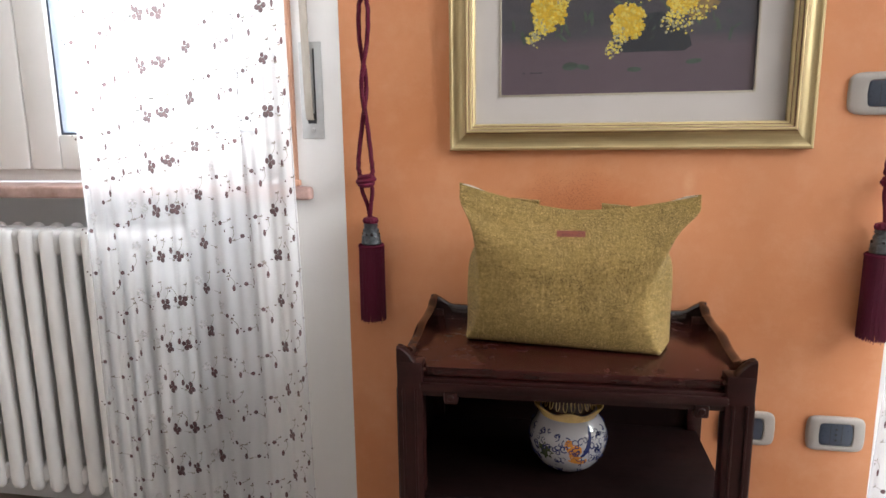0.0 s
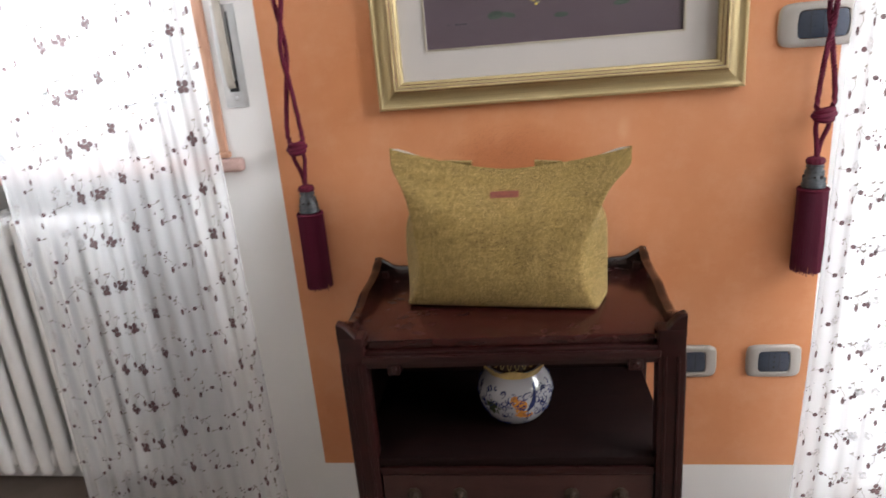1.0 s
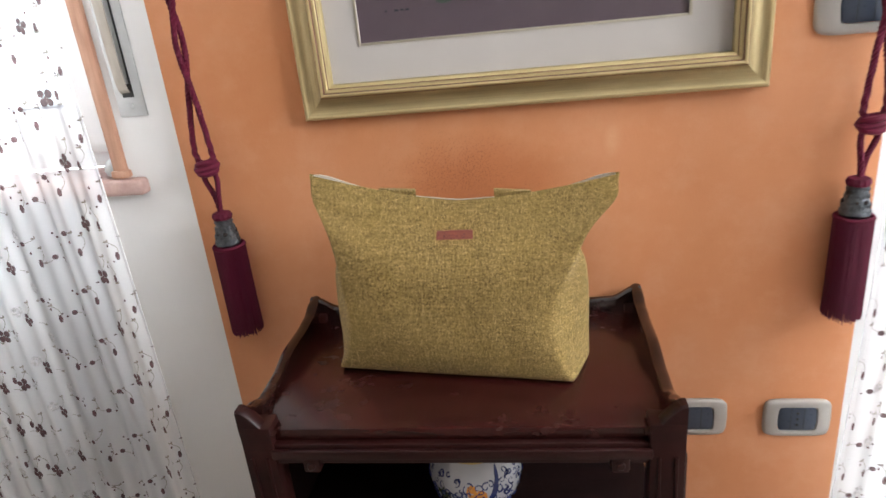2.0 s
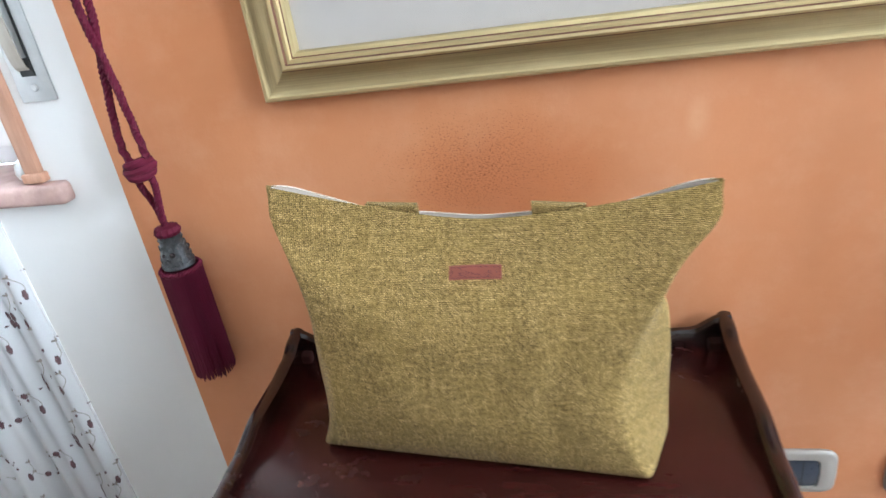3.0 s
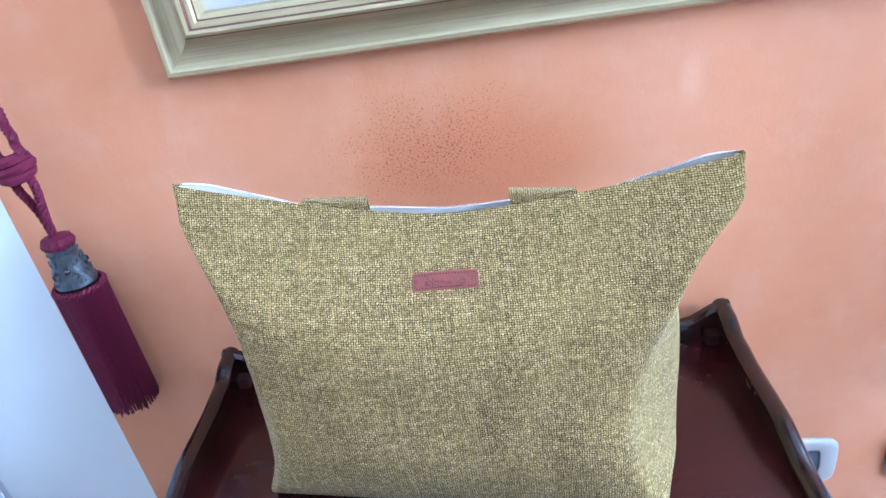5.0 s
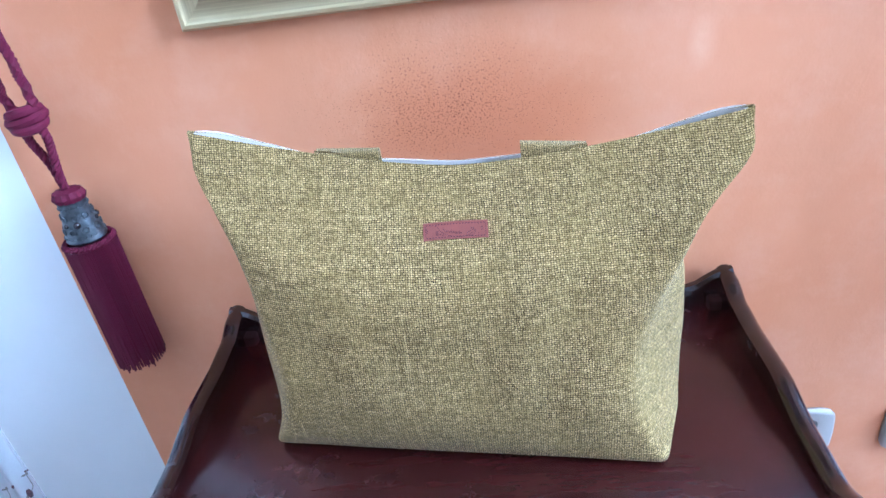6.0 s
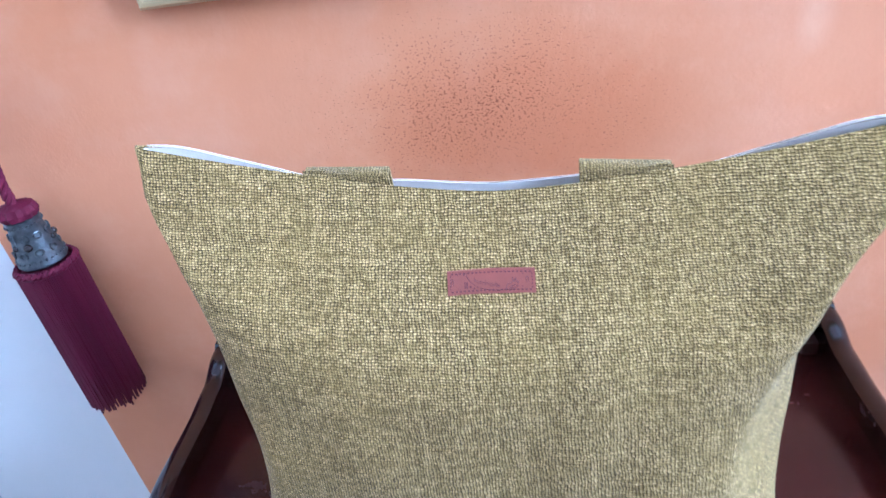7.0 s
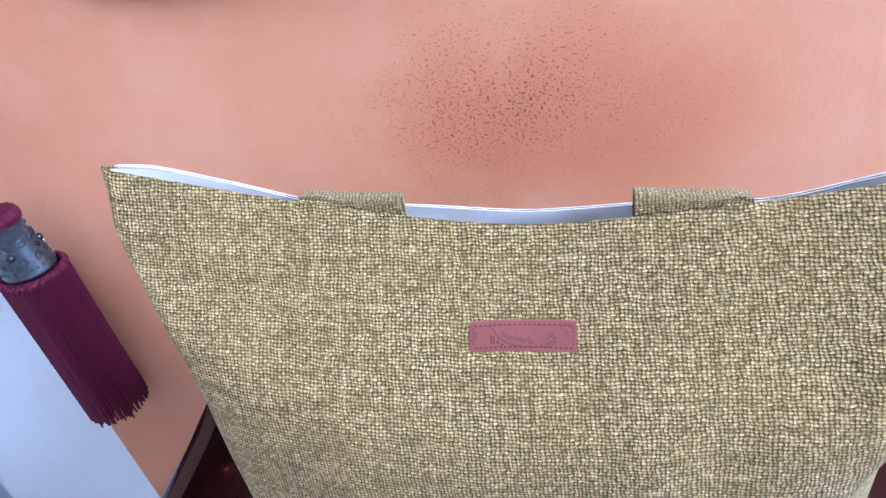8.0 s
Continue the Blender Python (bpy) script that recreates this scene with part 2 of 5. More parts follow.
M_MARBLE = surface("red_marble", (0.36, 0.20, 0.17), 0.38, var=0.35, coarse=22.0, fine=160.0, strength=0.1, tint=(0.55, 0.38, 0.34))
M_TRIM = surface("worn_wood_trim", (0.42, 0.20, 0.12), 0.55, var=0.2, coarse=18.0, fine=140.0, stretch=(4, 4, 0.4), tint=(0.60, 0.36, 0.25))
M_ENAMEL = surface("white_enamel", (0.74, 0.745, 0.75), 0.32, var=0.03, coarse=5.0, fine=60.0, strength=0.05)
M_SASH = surface("white_window_paint", (0.80, 0.80, 0.80), 0.4, var=0.03, coarse=6.0, fine=80.0, strength=0.06)
M_GASKET = surface("dark_gasket", (0.05, 0.07, 0.11), 0.5, var=0.2)
M_BELT = surface("canvas_belt", (0.40, 0.36, 0.31), 0.85, var=0.15, coarse=30.0, fine=500.0, strength=0.35, stretch=(3, 1, 0.6))
M_ZINC = surface("zinc_plate", (0.52, 0.53, 0.53), 0.42, metal=0.75, var=0.15, coarse=25.0, fine=140.0, strength=0.15)
M_SLOT = surface("dark_slot", (0.02, 0.02, 0.02), 0.7)
M_PLATE = surface("champagne_plastic", (0.38, 0.355, 0.325), 0.34, metal=0.25, var=0.05, coarse=12.0, fine=300.0, strength=0.04)
M_MODULE = surface("navy_plastic", (0.028, 0.038, 0.060), 0.3, var=0.15, coarse=20.0, fine=250.0, strength=0.04)
M_CORD = surface("crimson_cord", (0.100, 0.006, 0.025), 0.7, var=0.3, coarse=40.0, fine=900.0, strength=0.4, dist=0.0006, extra={"Specular IOR Level": 0.25})
M_THREAD = surface("crimson_thread", (0.080, 0.0034, 0.020), 0.55, var=0.35, coarse=30.0, fine=700.0, strength=0.2, dist=0.0004, stretch=(1, 1, 0.08), extra={"Specular IOR Level": 0.3})
M_SILVER = surface("antique_silver", (0.105, 0.115, 0.125), 0.42, metal=0.8, var=0.6, coarse=120.0, fine=700.0, strength=0.6, dist=0.0006)
M_GEM = surface("dark_stone", (0.025, 0.018, 0.02), 0.2, var=0.2)
M_WOOD = wood("dark_mahogany", (0.007, 0.0022, 0.0021), (0.016, 0.0042, 0.0037), 0.20, wear=0.02, coat=0.7)
# posts share the rails' finish; their weaker reflections are set into this copy
M_POST = wood("dulled_mahogany", (0.0105, 0.0021, 0.0019), (0.022, 0.0043, 0.0037), 0.38, wear=0.08, coat=0.05, spec=0.22)
# same mahogany for the inner boards, with the interior's shade put into its colour
M_SHELF = wood("shade_darkened_mahogany", (0.0045, 0.0019, 0.0018), (0.010, 0.0032, 0.0029), 0.65, spec=0.08)
M_TRAY = wood("red_mahogany", (0.017, 0.0030, 0.0027), (0.032, 0.0062, 0.0052), 0.20, wear=0.05, coat=0.15, spec=0.30)
M_DRAWER = wood("brown_drawer_wood", (0.020, 0.0065, 0.005), (0.036, 0.011, 0.009), 0.4, wear=0.2)
M_BRONZE = surface("dark_bronze", (0.05, 0.035, 0.025), 0.45, metal=0.8, var=0.3)
M_BAG = weave_cloth("olive_jute", (0.72, 0.498, 0.212), (0.023, 0.016, 0.006), (0.315, 0.214, 0.054))
M_LINING = surface("white_lining", (0.70, 0.63, 0.57), 0.85, var=0.06, coarse=25.0, fine=900.0, strength=0.25, dist=0.0008)
M_LEATHER = surface("red_leather", (0.19, 0.044, 0.026), 0.55, var=0.12, coarse=60.0, fine=900.0, strength=0.2, dist=0.0005)
M_BURN = surface("burnt_leather", (0.085, 0.013, 0.014), 0.7, var=0.15)
M_GILT = gilt("gilded_moulding", (0.60, 0.485, 0.255), 0.36, 0.74)
# cove gilt set darker, standing in for the dark things it reflects
M_COVE = gilt("darkened_cove", (0.52, 0.415, 0.215), 0.36, 0.66)
M_UMBER = surface("umber_line", (0.12, 0.045, 0.022), 0.5, var=0.25)
M_MAT = surface("linen_mat", (0.74, 0.665, 0.635), 0.85, var=0.05, coarse=40.0, fine=1100.0, strength=0.2, dist=0.0004)
M_GLASS = pane_glass("picture_glass")
M_PANE = pane_glass("window_glass")
M_VOILE = voile("sheer_voile")


def sheer_stitch(name, base, shine, gap):
    """Embroidery on voile: thread that light partly shines through."""
    m, nt = fresh(name)
    tc = node(nt, "TexCoord").outputs["Object"]
    n = noise_tex(nt, tc, 160.0, 3.0)
    col = mix(nt, ramp(nt, n, 0.3, 0.7), rgb([c * 0.6 for c in base]), rgb(base))
    glow = mix(nt, ramp(nt, n, 0.3, 0.7), rgb([c * 0.6 for c in shine]), rgb(shine))
    d = node(nt, "BsdfDiffuse", {"Color": col}).outputs[0]
    t = node(nt, "BsdfTranslucent", {"Color": glow}).outputs[0]
    cloth = node(nt, "MixShader", {0: 0.4, 1: d, 2: t}).outputs[0]
    clear = node(nt, "BsdfTransparent", {"Color": rgb((0.9, 0.9, 0.9))}).outputs[0]
    holes = math_node(nt, "MULTIPLY", ramp(nt, noise_tex(nt, tc, 900.0, 2.0), 0.4, 0.6), gap)
    node(nt, "OutputMaterial", {"Surface": node(nt, "MixShader", {0: holes, 1: cloth, 2: clear}).outputs[0]})
    return m


M_FLOWER = sheer_stitch("maroon_embroidery", (0.095, 0.036, 0.044), (0.20, 0.145, 0.145), 0.22)
M_STEM = surface("grey_green_embroidery", (0.17, 0.15, 0.13), 0.8, var=0.4, coarse=90.0, fine=900.0)
M_GHOST = sheer_stitch("white_embroidery", (0.50, 0.49, 0.49), (0.62, 0.61, 0.61), 0.35)
M_GLAZE = surface("white_glaze", (0.35, 0.35, 0.37), 0.12, var=0.05, coarse=20.0, fine=120.0, strength=0.04, extra={"Coat Weight": 0.5})
M_BLUE = surface("blue_glaze", (0.018, 0.026, 0.10), 0.15, var=0.4, coarse=60.0)
M_OCHRE = surface("ochre_glaze", (0.50, 0.20, 0.035), 0.15, var=0.3, coarse=60.0)
M_OLIVE = surface("green_glaze", (0.045, 0.06, 0.03), 0.15, var=0.3, coarse=60.0)
M_BROWN = surface("brown_glaze", (0.045, 0.020, 0.010), 0.18, var=0.3, coarse=60.0)
M_CREAM = surface("yellow_glaze", (0.58, 0.42, 0.16), 0.18, var=0.2, coarse=60.0)
M_YELLOW = surface("yellow_oil", (0.72, 0.46, 0.02), 0.6, var=0.3, coarse=90.0, fine=500.0, strength=0.3)
M_LEMON = surface("lemon_oil", (0.80, 0.62, 0.10), 0.6, var=0.25, coarse=90.0, fine=500.0, strength=0.3)
M_PALE = surface("pale_oil", (0.42, 0.38, 0.22), 0.6, var=0.3, coarse=90.0)
M_OCHREOIL = surface("ochre_oil", (0.24, 0.15, 0.055), 0.6, var=0.3, coarse=60.0)
M_LEAF = surface("leaf_oil", (0.055, 0.085, 0.065), 0.6, var=0.45, coarse=70.0)
M_BOWL = surface("ink_blue_oil", (0.012, 0.017, 0.032), 0.5, var=0.4, coarse=40.0)


def painted_ground():
    m, nt = fresh("oil_ground")
    tc = node(nt, "TexCoord").outputs["Object"]
    sep = node(nt, "SeparateXYZ", {0: tc})
    brush = noise_tex(nt, node(nt, "Mapping", {0: tc, 3: (1.0, 1.0, 3.0)}).outputs[0], 22.0, 5.0, 0.7)
    big = noise_tex(nt, tc, 5.0, 3.0)
    table = mix(nt, brush, rgb((0.095, 0.060, 0.085)), rgb((0.150, 0.100, 0.130)))
    back = mix(nt, ramp(nt, math_node(nt, "MULTIPLY_ADD", brush, 0.5, math_node(nt, "MULTIPLY", big, 0.5)), 0.3, 0.7),
               rgb((0.026, 0.025, 0.042)), rgb((0.088, 0.080, 0.102)))
    z = math_node(nt, "MULTIPLY_ADD", brush, 0.03, sep.outputs[2])
    col = mix(nt, ramp(nt, z, 0.215, 0.240), table, back)
    finish(nt, col, 0.5, 0.0, brush, 0.3, 0.001)
    return m


M_PAINTING = painted_ground()


# ---- mesh helpers ----
def part(name, bm, material, parent=None, label="", smooth=True):
    """Links a bmesh as one mesh object under a thing or a part."""
    bmesh.ops.recalc_face_normals(bm, faces=bm.faces)
    me = bpy.data.meshes.new(name)
    bm.to_mesh(me)
    bm.free()
    for m in material if isinstance(material, (list, tuple)) else [material]:
        me.materials.append(m)
    if smooth:
        for p in me.polygons:
            p.use_smooth = True
        me.set_sharp_from_angle(angle=radians(38))
    ob = new(name, me)
    if parent is not None:
        ob.parent = parent
    if label:
        tagged(ob, label)
    return ob


def thing(name, at, label, category, group="", kind=""):
    ob = new(name)
    ob.empty_display_size = 0.05
    ob.location = at
    return tagged(ob, label, category, group, kind)


def box(bm, x0, x1, y0, y1, z0, z1, bevel=0.0, mat=0, segs=2):
    vs = [bm.verts.new((x, y, z)) for z in (z0, z1) for y in (y0, y1) for x in (x0, x1)]
    quads = [(0, 2, 3, 1), (4, 5, 7, 6), (0, 1, 5, 4), (1, 3, 7, 5), (3, 2, 6, 7), (2, 0, 4, 6)]
    fs = [bm.faces.new([vs[i] for i in q]) for q in quads]
    for f in fs:
        f.material_index = mat
    if bevel:
        edges = list({e for f in fs for e in f.edges})
        bmesh.ops.bevel(bm, geom=edges, offset=bevel, segments=segs, profile=0.5, affect="EDGES", material=mat)
    return bm


def loft(bm, rings, cap=True, loop=False, closed=True, mat=0):
    """Joins rings of points, each as long as the next, with quads."""
    rows = [[bm.verts.new(p) for p in r] for r in rings]
    n = len(rows[0])
    pairs = list(zip(rows, rows[1:])) + ([(rows[-1], rows[0])] if loop else [])
    for a, b in pairs:
        for i in range(n if closed else n - 1):
            j = (i + 1) % n
            f = bm.faces.new((a[i], a[j], b[j], b[i]))
            f.material_index = mat
    if cap and not loop and closed:
        bm.faces.new(rows[0]).material_index = mat
        bm.faces.new(list(reversed(rows[-1]))).material_index = mat
    return rows


def lathe(bm, profile, n=32, at=(0, 0, 0), mat=0, cap=True, wave=None):
    rings = []
    for r, z in profile:
        ring = []
        for i in range(n):
            a = 2 * math.pi * i / n
            k = r * (1 + (wave(a, z) if wave else 0))
            ring.append((at[0] + k * math.cos(a), at[1] + k * math.sin(a), at[2] + z))
        rings.append(ring)
    return loft(bm, rings, cap=cap, mat=mat)


def tube(bm, pts, r, n=8, loop=False, mat=0):
    pts = [Vector(p) for p in pts]
    rings, last = [], None
    for i, p in enumerate(pts):
        if loop:
            d = pts[(i + 1) % len(pts)] - pts[i - 1]
        else:
            d = pts[min(i + 1, len(pts) - 1)] - pts[max(i - 1, 0)]
        d.normalize()
        if last is None:
            side = d.orthogonal().normalized()
        else:
            side = (last - d * last.dot(d)).normalized()
        last = side
        up = d.cross(side)
        rr = r(i / (len(pts) - 1)) if callable(r) else r
        rings.append([p + (side * math.cos(2 * math.pi * k / n) + up * math.sin(2 * math.pi * k / n)) * rr for k in range(n)])
    loft(bm, rings, cap=not loop, loop=loop, mat=mat)


def smooth_path(pts, n):
    """A Catmull-Rom curve of n points through pts."""
    pts = [Vector(p) for p in pts]
    out = []
    for i in range(n):
        t = i / (n - 1) * (len(pts) - 1)
        k = min(int(t), len(pts) - 2)
        t -= k
        a, b, c, d = pts[max(k - 1, 0)], pts[k], pts[k + 1], pts[min(k + 2, len(pts) - 1)]
        out.append(0.5 * (2 * b + (c - a) * t + (2 * a - 5 * b + 4 * c - d) * t * t + (3 * b - a - 3 * c + d) * t ** 3))
    return out


def rope(bm, pts, radius, pitch=0.016, strands=3):
    """A twisted cord: three strands wound round the path."""
    pts = smooth_path(pts, 90)
    length = sum((b - a).length for a, b in zip(pts, pts[1:]))
    turns = length / pitch
    frames, last = [], None
    for i, p in enumerate(pts):
        d = (pts[min(i + 1, len(pts) - 1)] - pts[max(i - 1, 0)]).normalized()
        side = d.orthogonal().normalized() if last is None else (last - d * last.dot(d)).normalized()
        last = side
        frames.append((p, side, d.cross(side)))
    for s in range(strands):
        line = []
        for i, (p, side, up) in enumerate(frames):
            a = 2 * math.pi * (turns * i / (len(frames) - 1) + s / strands)
            line.append(p + (side * math.cos(a) + up * math.sin(a)) * radius * 0.5)
        tube(bm, line, radius * 0.56, 6)


def interp(table, x):
    if x <= table[0][0]:
        return table[0][1]
    for (a, va), (b, vb) in zip(table, table[1:]):
        if x <= b:
            t = (x - a) / (b - a)
            t = t * t * (3 - 2 * t)
            return va + (vb - va) * t
    return table[-1][1]


def bolt_head(bm, x, y, z, r, mat=0):
    loft(bm, [[(x + r * k * math.cos(a), y - h, z + r * k * math.sin(a)) for a in [math.pi * i / 5 for i in range(10)]]
              for k, h in ((1.0, 0.0), (1.0, r * 0.3), (0.7, r * 0.55))], mat=mat)


# ---- the room ----
X0, X1, YB, ZC, T = -2.6, 2.3, -4.0, 2.72, 0.30
WIN = (-1.99, -0.579, 0.90, 2.25)      # window opening: x, x, z, z
DOOR = (0.745, 1.80, 0.02, 2.25)       # glazed door opening
EDGE_L, EDGE_R, EDGE_Z = -0.457, 0.660, 0.130   # limits of the orange paint

bm = bmesh.new()
box(bm, X0, WIN[0], 0, T, 0, ZC, mat=0)
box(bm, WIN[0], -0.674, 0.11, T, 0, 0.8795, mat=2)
box(bm, -0.674, WIN[1], 0, T, 0, 0.8795, mat=0)
box(bm, WIN[0], WIN[1], 0, T, WIN[3], ZC, mat=0)
box(bm, WIN[1], EDGE_L, 0, T, 0, ZC, mat=0)
box(bm, EDGE_L, EDGE_R, 0, T, 0, EDGE_Z, mat=0)
box(bm, EDGE_L, EDGE_R, 0, T, EDGE_Z, ZC, mat=1)
box(bm, EDGE_R, DOOR[0], 0, T, 0, ZC, mat=0)
box(bm, DOOR[0], DOOR[1], 0, T, DOOR[3], ZC, mat=0)
box(bm, DOOR[1], X1, 0, T, 0, ZC, mat=0)
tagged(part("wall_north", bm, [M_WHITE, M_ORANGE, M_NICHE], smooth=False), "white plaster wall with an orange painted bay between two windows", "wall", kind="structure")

bm = bmesh.new()
box(bm, X0 - T, X0, YB, T, 0, ZC)
tagged(part("wall_west", bm, M_ROOM, smooth=False), "plain pale painted wall", "wall", kind="structure")
# unseen opening, added to let the side fill in
ADDED_WIN = (-1.80, -0.16, 1.30, 2.45)
bm = bmesh.new()
box(bm, X1, X1 + T, YB, ADDED_WIN[0], 0, ZC)
box(bm, X1, X1 + T, ADDED_WIN[1], T, 0, ZC)
box(bm, X1, X1 + T, ADDED_WIN[0], ADDED_WIN[1], 0, ADDED_WIN[2])
box(bm, X1, X1 + T, ADDED_WIN[0], ADDED_WIN[1], ADDED_WIN[3], ZC)
tagged(part("wall_east", bm, M_ROOM, smooth=False), "unseen pale wall with an added window opening", "wall", kind="structure")
# unseen wall, kept dark to cut frontal bounce and reflections in the picture glass
bm = bmesh.new()
box(bm, X0 - T, X1 + T, YB - T, YB, 0, ZC)
tagged(part("wall_south", bm, M_FAR, smooth=False), "unseen dark wall that limits frontal light", "wall", kind="structure")
bm = bmesh.new()
box(bm, X0 - T, X1 + T, YB - T, T, ZC, ZC + 0.2)
tagged(part("ceiling", bm, M_CEIL, smooth=False), "plain white ceiling", "ceiling", kind="structure")
bm = bmesh.new()
box(bm, X0 - T, X1 + T, YB - T, T, -0.2, -0.006)
floor = tagged(part("floor", bm, M_FLOOR, smooth=False), "plain greyish-brown tiled floor", "floor", kind="structure")
bm = bmesh.new()
box(bm, -60, 60, 0.31, 120, -0.6, -0.5)
tagged(part("ground", bm, surface("pale_paving", (0.45, 0.44, 0.41), 0.8, var=0.15, coarse=1.0, fine=30.0), smooth=False), "pale paving outside the windows", "ground", kind="structure")


bm = bmesh.new()
box(bm, -14, 14, 9.0, 9.1, -0.5, 8.0)
m, nt = fresh("hazy_distance")
haze = noise_tex(nt, node(nt, "TexCoord").outputs["Object"], 0.35, 3.0)
node(nt, "OutputMaterial", {"Surface": node(nt, "Emission", {"Color": mix(nt, haze, rgb((0.80, 0.90, 1.0)), rgb((0.95, 0.98, 1.0))), "Strength": 2.6}).outputs[0]})
tagged(part("backdrop", bm, m, smooth=False), "bright hazy daylight far beyond the windows", "backdrop", kind="structure")


# ---- window with sill, seen behind the curtain ----
def window_unit(name, x0, x1, z0, z1, label, kind_word, meet):
    top = thing(name, (0, 0, 0), label, kind_word, kind="structure")
    y0, y1, f = 0.095, 0.165, 0.055
    bm = bmesh.new()
    box(bm, x0, x0 + f, y0, y1, z0, z1, 0.004)
    box(bm, x1 - f, x1, y0, y1, z0, z1, 0.004)
    box(bm, x0 + f, x1 - f, y0, y1, z0, z0 + 0.032, 0.003)
    box(bm, x0 + f, x1 - f, y0, y1, z1 - f, z1, 0.004)
    part("window_frame", bm, M_SASH, top)
    for a, b in ((x0 + 0.035, meet - 0.002), (meet + 0.002, x1 - 0.035)):
        bm = bmesh.new()
        s, yb = 0.086, 0.078
        za, zb = z0 + 0.030, z1 - 0.035
        box(bm, a, a + s, yb, yb + 0.06, za, zb, 0.005)
        box(bm, b - s, b, yb, yb + 0.06, za, zb, 0.005)
        box(bm, a + s, b - s, yb + 0.001, yb + 0.059, za, za + s, 0.005)
        box(bm, a + s, b - s, yb + 0.001, yb + 0.059, zb - s, zb, 0.005)
        sash = part("sash", bm, M_SASH, top)
        bm = bmesh.new()
        g = 0.006
        for q in ((a + s, a + s + g, za + s, zb - s), (b - s - g, b - s, za + s, zb - s), (a + s + g, b - s - g, za + s, za + s + g), (a + s + g, b - s - g, zb - s - g, zb - s)):
            box(bm, q[0], q[1], yb + 0.012, yb + 0.05, q[2], q[3])
        part("gasket", bm, M_GASKET, sash, "dark blue-grey glazing seal")
        bm = bmesh.new()
        box(bm, a + s + 0.001, b - s - 0.001, yb + 0.026, yb + 0.034, za + s + 0.001, zb - s - 0.001)
        pane = part("pane", bm, M_PANE, sash, "clear window pane", smooth=False)
        pane.visible_shadow = False
    return top


win = window_unit("window_1", WIN[0], WIN[1], WIN[2] + 0.012, WIN[3], "unseen casement window, added to carry the side light with two glazed sashes", "window", -1.312)
bm = bmesh.new()
box(bm, WIN[0] - 0.05, -0.531, -0.022, 0.11, 0.880, 0.909, 0.007, segs=3)
tagged(part("window_sill", bm, M_MARBLE), "reddish-brown marble window sill with a worn rounded end", "window sill", kind="structure")
bm = bmesh.new()
box(bm, -0.5870, -0.5630, -0.010, 0.010, 0.9105, WIN[3], 0.004)
box(bm, -0.590, -0.558, -0.014, 0.006, 0.9105, 0.924, 0.003)
tagged(part("trim", bm, M_TRIM), "worn brown wooden corner strip beside the window", "trim", kind="structure")
bm = bmesh.new()
lathe(bm, [(0.004, 0), (0.012, 0.003), (0.015, 0.012), (0.013, 0.022), (0.006, 0.030), (0.002, 0.032)], 14, (-0.600, 0.012, 0.910))
tagged(part("door_stop", bm, M_ZINC), "small grey rubber shutter stop on the sill", "window stop")

# roller shutter belt and its plate
strap = thing("shutter_belt_winder", (-0.523, 0, 1.0145), "zinc cover plate with a grey canvas shutter belt", "shutter winder")
bm = bmesh.new()
box(bm, -0.025, 0.025, -0.004, 0.0, 0, 0.204, 0.0012)
part("cover_plate", bm, M_ZINC, strap)
bm = bmesh.new()
box(bm, -0.010, 0.0095, -0.0052, -0.0042, 0.032, 0.054)
box(bm, 0.0062, 0.0095, -0.0052, -0.0042, 0.054, 0.19)
part("slot", bm, M_SLOT, strap, smooth=False)
bm = bmesh.new()
line = [(-0.004, 0.006, 0.030), (-0.004, -0.004, 0.038), (-0.004, -0.012, 0.055), (-0.005, -0.014, 0.12), (-0.008, -0.015, 0.4), (-0.012, -0.015, 0.9), (-0.014, -0.012, 1.66)]
loft(bm, [[(x - 0.0085, y, z), (x + 0.0085, y, z), (x + 0.0085, y + 0.0016, z), (x - 0.0085, y + 0.0016, z)] for x, y, z in smooth_path(line, 40)])
part("belt", bm, M_BELT, strap, "grey-beige woven canvas belt")
bm = bmesh.new()
bolt_head(bm, 0.001, -0.004, 0.018, 0.0052)
part("screw", bm, M_ZINC, strap)

door = window_unit("door_1", DOOR[0], DOOR[1], DOOR[2], DOOR[3], "white framed glazed garden door", "door", 1.27)
# the second casement is an unseen addition round the side fill
window_unit("added_window_2", -0.82, 0.82, ADDED_WIN[2], ADDED_WIN[3], "unseen casement window, added to carry the side light", "window", 0.0).matrix_basis = pose(X1, -0.98, 0, 0, 0, -90)

# ---- radiator in the niche ----
rad = thing("radiator", (0, 0, 0), "white enamelled column radiator under the window sill", "radiator")
PITCH = 0.0555


def radiator_column():
    bm = bmesh.new()

    def column(y, ry, rx, z0, z1):
        rings = []
        for z, k in ((z0, 0.35), (z0 + 0.006, 0.8), (z0 + 0.02, 1), (z1 - 0.02, 1), (z1 - 0.006, 0.8), (z1, 0.35)):
            rings.append([(rx * k * math.copysign(abs(math.cos(a)) ** 0.7, math.cos(a)), y + ry * k * math.sin(a), z) for a in [2 * math.pi * i / 12 for i in range(12)]])
        loft(bm, rings)
    column(-0.055, 0.016, 0.0185, 0.135, 0.812)
    column(0.045, 0.016, 0.0185, 0.135, 0.812)
    for z0, z1 in ((0.745, 0.806), (0.150, 0.205)):
        box(bm, -0.0272, 0.0272, -0.060, 0.050, z0, z1, 0.016, segs=3)
    box(bm, -0.006, 0.006, -0.045, 0.035, 0.200, 0.750, 0.003)
    return bm


first = part("column", radiator_column(), M_ENAMEL, rad)
first.location.x = -1.618
